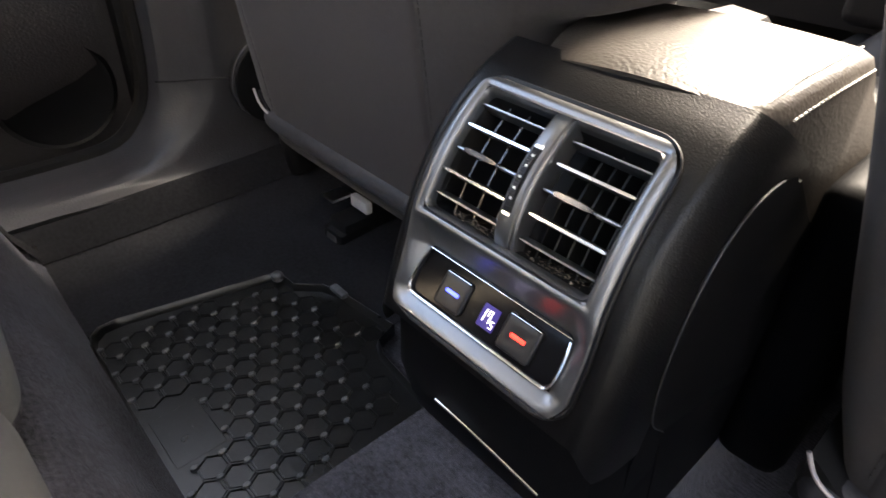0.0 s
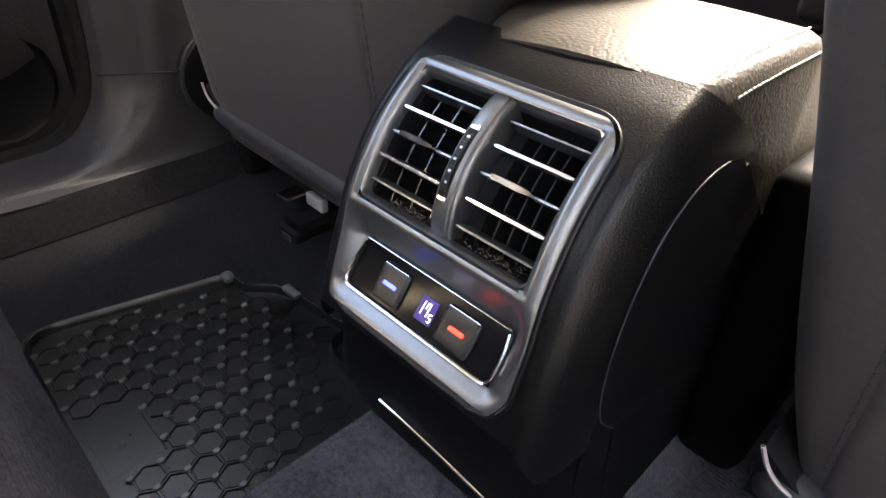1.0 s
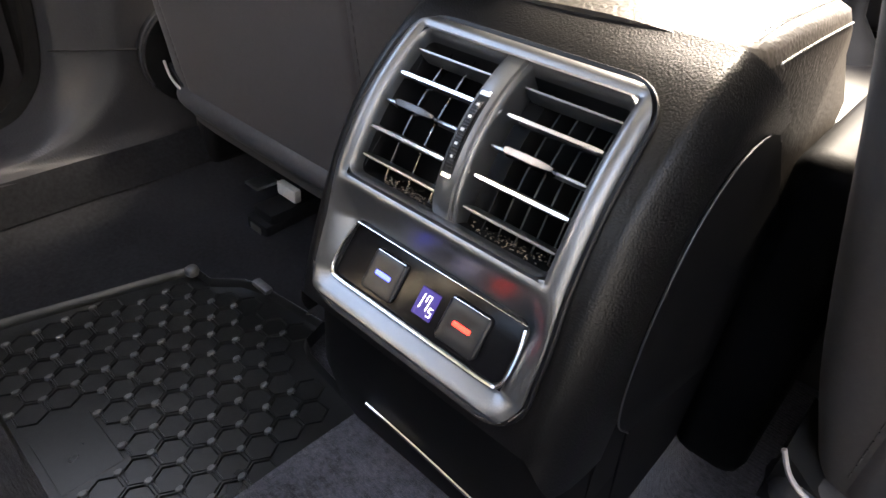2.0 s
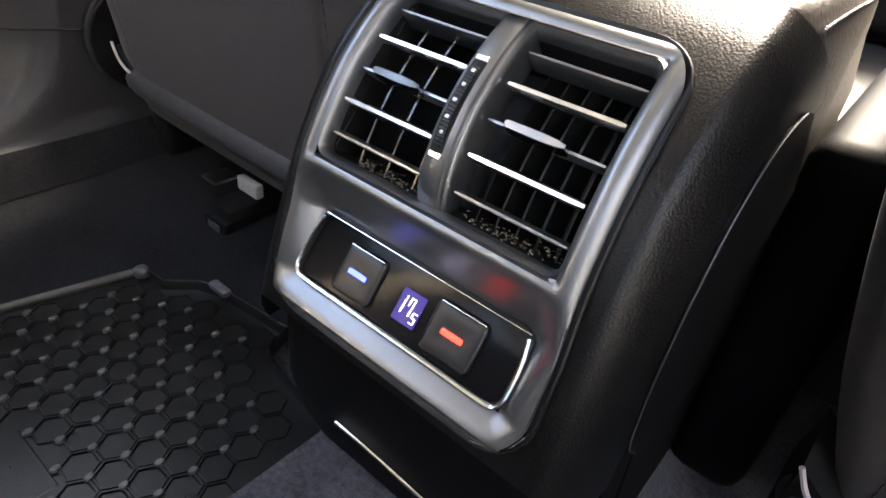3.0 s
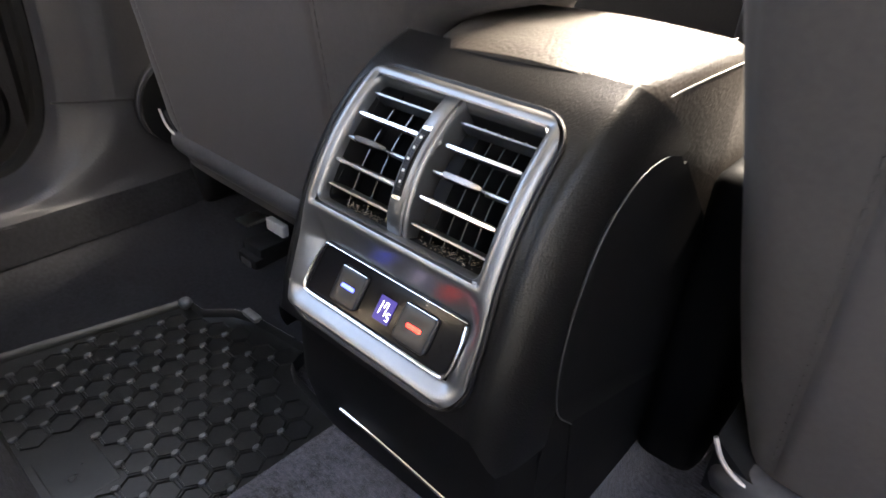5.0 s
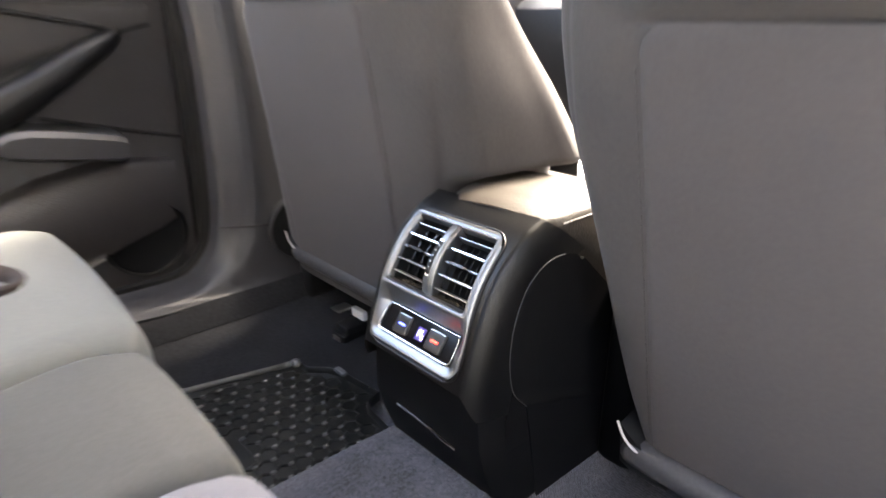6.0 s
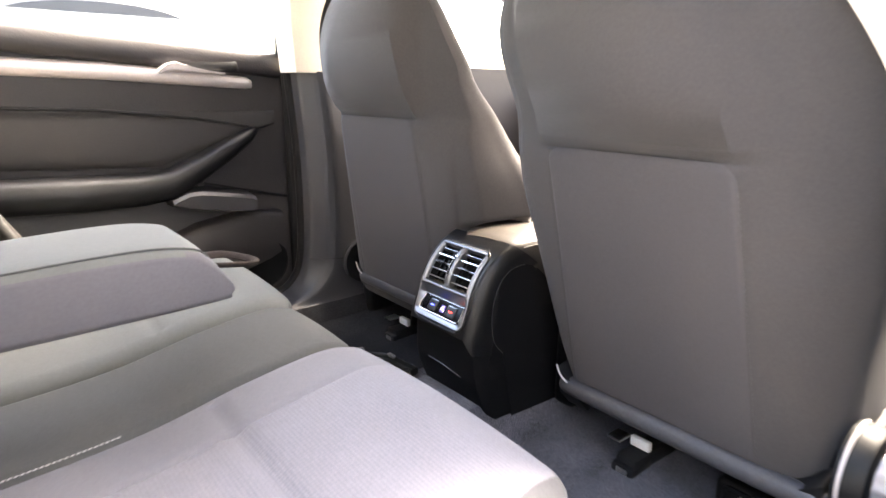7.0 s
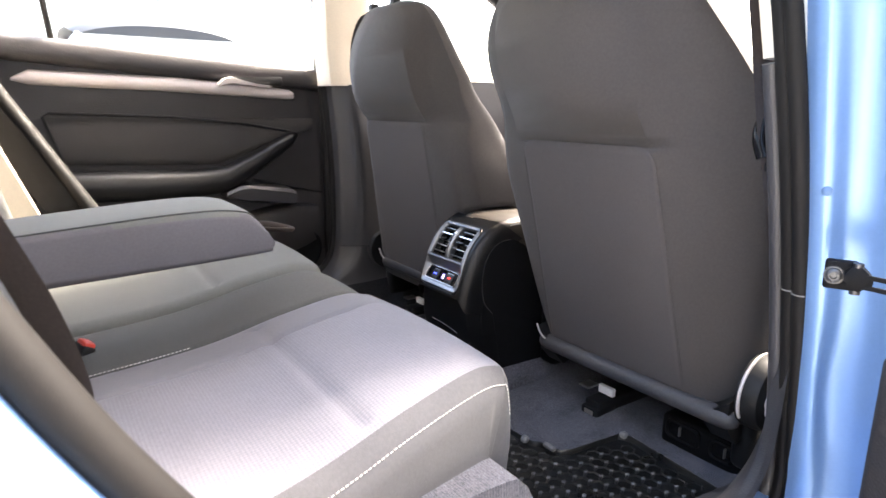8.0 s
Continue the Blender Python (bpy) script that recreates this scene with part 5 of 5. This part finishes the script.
for z0, z1, y0, y1, x0, x1 in ((-0.010, -0.004, -0.016, -0.011, 0.02, 0.24), (0.004, 0.010, -0.016, -0.011, 0.02, 0.24), (-0.004, 0.004, -0.016, -0.011, 0.02, 0.034), (-0.004, 0.004, -0.016, -0.011, 0.052, 0.24)):
    box(x0, x1, y0, y1, z0, z1, 0.0008, 1, strap)
part("strap", strap, SIDEBLACK, check, "slotted steel strap")
check.children[-1].rotation_euler = (0, radians(4), radians(-6))

# the open door itself, swung out ahead of the doorway
leaf = thing("open_door", "blue rear door swung wide open", "car door")
leaf.matrix_world = Matrix.Translation((0.905, 0.075, 0)) @ Euler((0, 0, radians(-22))).to_matrix().to_4x4()
part("inner_panel", loft([[Vector((x, y, z)) for x, y in ((0.02, 0.0), (0.98, 0.0), (0.98, 0.06), (0.02, 0.06))] for z in (0.04, 0.1, 0.36, 0.6, 0.78)]), DOORSKIN, leaf, "black inner door panel")
part("outer_skin", loft([[Vector((x, y, z)) for x, y in ((0.0, 0.062), (1.0, 0.062), (1.0, 0.12), (0.0, 0.10))] for z in (0.0, 0.1, 0.45, 0.8)]), PAINT, leaf, "light blue outer skin")
pk = []
for x, y, z1 in ((0.040, -0.075, 0.41), (0.046, -0.094, 0.425), (0.06, -0.102, 0.43), (0.30, -0.105, 0.44), (0.80, -0.09, 0.44), (0.92, -0.06, 0.43)):
    pk.append([Vector((x, a, z)) for a, z in ((0.0, 0.05), (y * 0.8, 0.05), (y, 0.08), (y, z1 - 0.03), (y * 0.85, z1), (0.0, z1))])
part("door_pocket", loft(pk), DOORSKIN, leaf, "moulded black door pocket")
part("edge_seal", tube([(0.03, -0.006, 0.06), (0.02, -0.008, 0.4), (0.02, -0.006, 0.78)], 0.010, 8), SEAL, leaf)

belt = thing("front_seat_belt", "black front seat belt with guide on the pillar", "seat belt")
wb = spline([(0.738, 0.15, 0.12), (0.724, 0.115, 0.40), (0.704, 0.080, 0.60), (0.697, 0.070, 0.65), (0.674, 0.060, 0.80), (0.640, 0.045, 1.0), (0.60, 0.03, 1.12)], 40)
part("webbing", sheet(lambda u, v: wb[int(round(v * 40))] + Vector(((u - 0.5) * 0.010, (u - 0.5) * 0.044, 0)), 2, 40), BELT, belt)
part("belt_guide", tube(spline([(0.700, 0.060, 0.605), (0.691, 0.060, 0.630), (0.690, 0.067, 0.655), (0.697, 0.085, 0.668), (0.715, 0.11, 0.662)], 20), 0.009, 10), GLOSS, belt, "glossy black belt guide")
part("guide_clip", box(0.694, 0.714, 0.065, 0.105, 0.585, 0.60, 0.004), DULL, belt)

rbelt = thing("rear_seat_belt", "black rear seat belt lying along the doorway", "seat belt")
rb = spline([(0.540, -0.785, 0.36), (0.55, -0.779, 0.415), (0.55, -0.795, 0.493), (0.55, -0.822, 0.57), (0.545, -0.88, 0.72), (0.54, -0.96, 0.95)], 40)
part("webbing", sheet(lambda u, v: rb[int(round(v * 40))] + Vector(((u - 0.5) * 0.030, -0.008 + (u - 0.5) * 0.027, (u - 0.5) * 0.010)), 4, 40), BELT, rbelt)
part("anchor", box(0.515, 0.565, -0.815, -0.775, 0.33, 0.365, 0.008, 3), DULL, rbelt)

# ---- front of the cabin ----
dash = thing("dashboard", "dark dashboard below the windscreen", "dashboard")
prof = [(0.98, 0.25), (0.97, 0.42), (0.95, 0.55), (0.97, 0.64), (1.05, 0.70), (1.45, 0.72), (1.5, 0.2)]
part("dash_body", loft([[Vector((x, y + 0.03 * (1 - (x / 0.75) ** 2), z)) for y, z in prof] for x in [-0.74 + 1.48 * k / 12 for k in range(13)]]), DULL, dash)
part("middle_console", box(-0.12, 0.12, 0.90, 1.0, 0.28, 0.60, 0.02, 3), DULL, dash)
tunnel_con = thing("front_console", "black front console with gear lever between the seats", "centre console")
part("tray", box(-0.10, 0.10, 0.5, 0.95, 0.06, 0.27, 0.02, 3), SMOOTH, tunnel_con)
part("lever_gaiter", loft([[Vector((r * math.cos(a), 0.78 + r * math.sin(a), z)) for a in (2 * math.pi * j / 16 for j in range(16))] for r, z in ((0.06, 0.268), (0.045, 0.29), (0.02, 0.32), (0.012, 0.36))]), DULL, tunnel_con)
part("gear_knob", loft([[Vector((r * math.cos(a), 0.78 + r * math.sin(a), z)) for a in (2 * math.pi * j / 16 for j in range(16))] for r, z in ((0.012, 0.355), (0.022, 0.37), (0.026, 0.40), (0.02, 0.425), (0.004, 0.432))]), GLOSS, tunnel_con)
for sx, nm in ((-1, "windscreen_pillar_left"), (1, "windscreen_pillar_right")):
    p = part(nm, tube([(sx * 0.76, 1.40, 0.70), (sx * 0.68, 0.85, 0.98), (sx * 0.60, 0.46, 1.14)], 0.035, 10), DULL)
    tagged(p, "dark windscreen pillar", "pillar", kind="structure")
fl = part("front_door_left", loft([[Vector((x, y, z)) for x, z in ((-0.79, 0.05), (-0.79, 0.77), (-0.86, 0.77), (-0.86, 0.0))] for y in (0.09, 0.6, 1.4)]), DOORSKIN)
tagged(fl, "black front door panel", "car door", kind="structure")
fr_ = part("front_door_right", loft([[Vector((x, y, z)) for x, z in ((0.79, 0.05), (0.79, 0.77), (0.86, 0.77), (0.86, 0.0))] for y in (0.30, 0.6, 1.4)]), DOORSKIN)
tagged(fr_, "black front door panel", "car door", kind="structure")
wall = part("bulkhead", box(-0.78, 0.78, 1.5, 1.54, -0.1, 0.74, 0.01), DULL)
tagged(wall, "dark bulkhead behind the dashboard", "car body", kind="structure")
shelf = part("rear_shelf", box(-0.75, 0.72, -1.65, -1.02, 0.74, 0.78, 0.01), DULL)
tagged(shelf, "dark parcel shelf behind the bench", "shelf", kind="structure")
tail = part("rear_bulkhead", box(-0.75, 0.74, -1.12, -1.07, -0.1, 0.76, 0.01), DULL)
tagged(tail, "dark wall behind the bench backrest", "car body", kind="structure")
under = part("underbody", box(-0.78, 0.78, -1.1, 1.5, -0.14, -0.05, 0.02), DULL)
tagged(under, "dark floor pan", "car body", kind="structure")
belly = part("bench_plinth", box(-0.60, 0.50, -1.05, -0.34, 0.0, 0.2, 0.02), CARPET)
tagged(belly, "carpeted plinth under the bench", "car body", kind="structure")

# ---- outside ----
ground = part("ground", sheet(lambda u, v: Vector((-60 + 120 * u, -60 + 120 * v, -0.32)), 8, 8), CONCRETE)
tagged(ground, "pale concrete yard", "ground", kind="structure")


def parked_car(x, y, label):
    root = thing("parked_car", label, "car", at=(x, y, -0.32))
    root.rotation_euler = (0, 0, radians(90))
    root.scale = (1.0, 1.0, 1.16)
    body = []
    for yy, z0, z1, w in ((-2.2, 0.35, 0.75, 0.70), (-2.0, 0.25, 0.92, 0.84), (-1.2, 0.22, 0.98, 0.88), (0.0, 0.22, 0.96, 0.88), (1.0, 0.22, 0.94, 0.88), (1.9, 0.25, 0.80, 0.82), (2.2, 0.35, 0.62, 0.66)):
        body.append([Vector((sx * w * k, yy, z)) for sx, k, z in ((-1, 0.92, z0), (-1, 1, z0 + 0.2), (-1, 0.98, z1 - 0.05), (-1, 0.88, z1), (1, 0.88, z1), (1, 0.98, z1 - 0.05), (1, 1, z0 + 0.2), (1, 0.92, z0))])
    part("body", loft(body), FARPAINT, root, "dark grey paint")
    part("cabin_glass", loft([[Vector((sx * w, yy, z)) for sx, yy in ((-1, y0), (1, y0), (1, y1), (-1, y1))] for z, w, y0, y1 in ((0.93, 0.78, -1.7, 1.2), (1.15, 0.66, -1.4, 0.8), (1.29, 0.52, -1.1, 0.4))]), FARGLASS, root, "dark windows")
    rows = []
    for yy, w, z in ((-1.18, 0.56, 1.335), (-1.12, 0.60, 1.365), (-0.9, 0.615, 1.40), (-0.4, 0.62, 1.42), (0.1, 0.61, 1.41), (0.42, 0.59, 1.375), (0.5, 0.56, 1.34)):
        arc = [(w * math.sin(a), yy, z - 0.10 * (1 - math.cos(a)) - 0.02) for a in (radians(-75 + 150 * k / 12) for k in range(13))]
        rows.append([Vector(p) for p in arc] + [Vector((0.5 * w, yy, z - 0.13)), Vector((-0.5 * w, yy, z - 0.13))])
    part("roof", loft(rows), FARPAINT, root, "dark grey roof")
    for sx in (-1, 1):
        for yy in (-1.35, 1.35):
            part("wheel", loft([[Vector((sx * 0.86 + h, yy + r * math.cos(a), 0.31 + r * math.sin(a))) for a in (2 * math.pi * j / 24 for j in range(24))] for r, h in ((0.30, -0.1), (0.31, -0.08), (0.31, 0.08), (0.22, 0.09), (0.18, 0.05), (0.01, 0.05))]), RUBBER, root)
    return root


parked_car(-4.95, 0.15, "dark car parked on the yard outside")

post = thing("sign_post", "light blue round post standing on the yard", "post", at=(-7.0, 0.77, -0.32))
part("shaft", tube([(0, 0, 0), (0, 0, 2.2), (0, 0, 4.5)], 0.045, 14), SIGNBLUE, post)
part("foot_plate", box(-0.12, 0.12, -0.12, 0.12, 0.0, 0.02, 0.005), STEEL, post)

# Unseen wall, added to cut the low light through the near doorway.
bound = part("boundary_wall", box(2.7, 2.9, -8.0, 8.0, -0.32, 2.9, 0.02), CONCRETE)
tagged(bound, "added unseen concrete wall that blocks low side light", "wall", kind="structure")
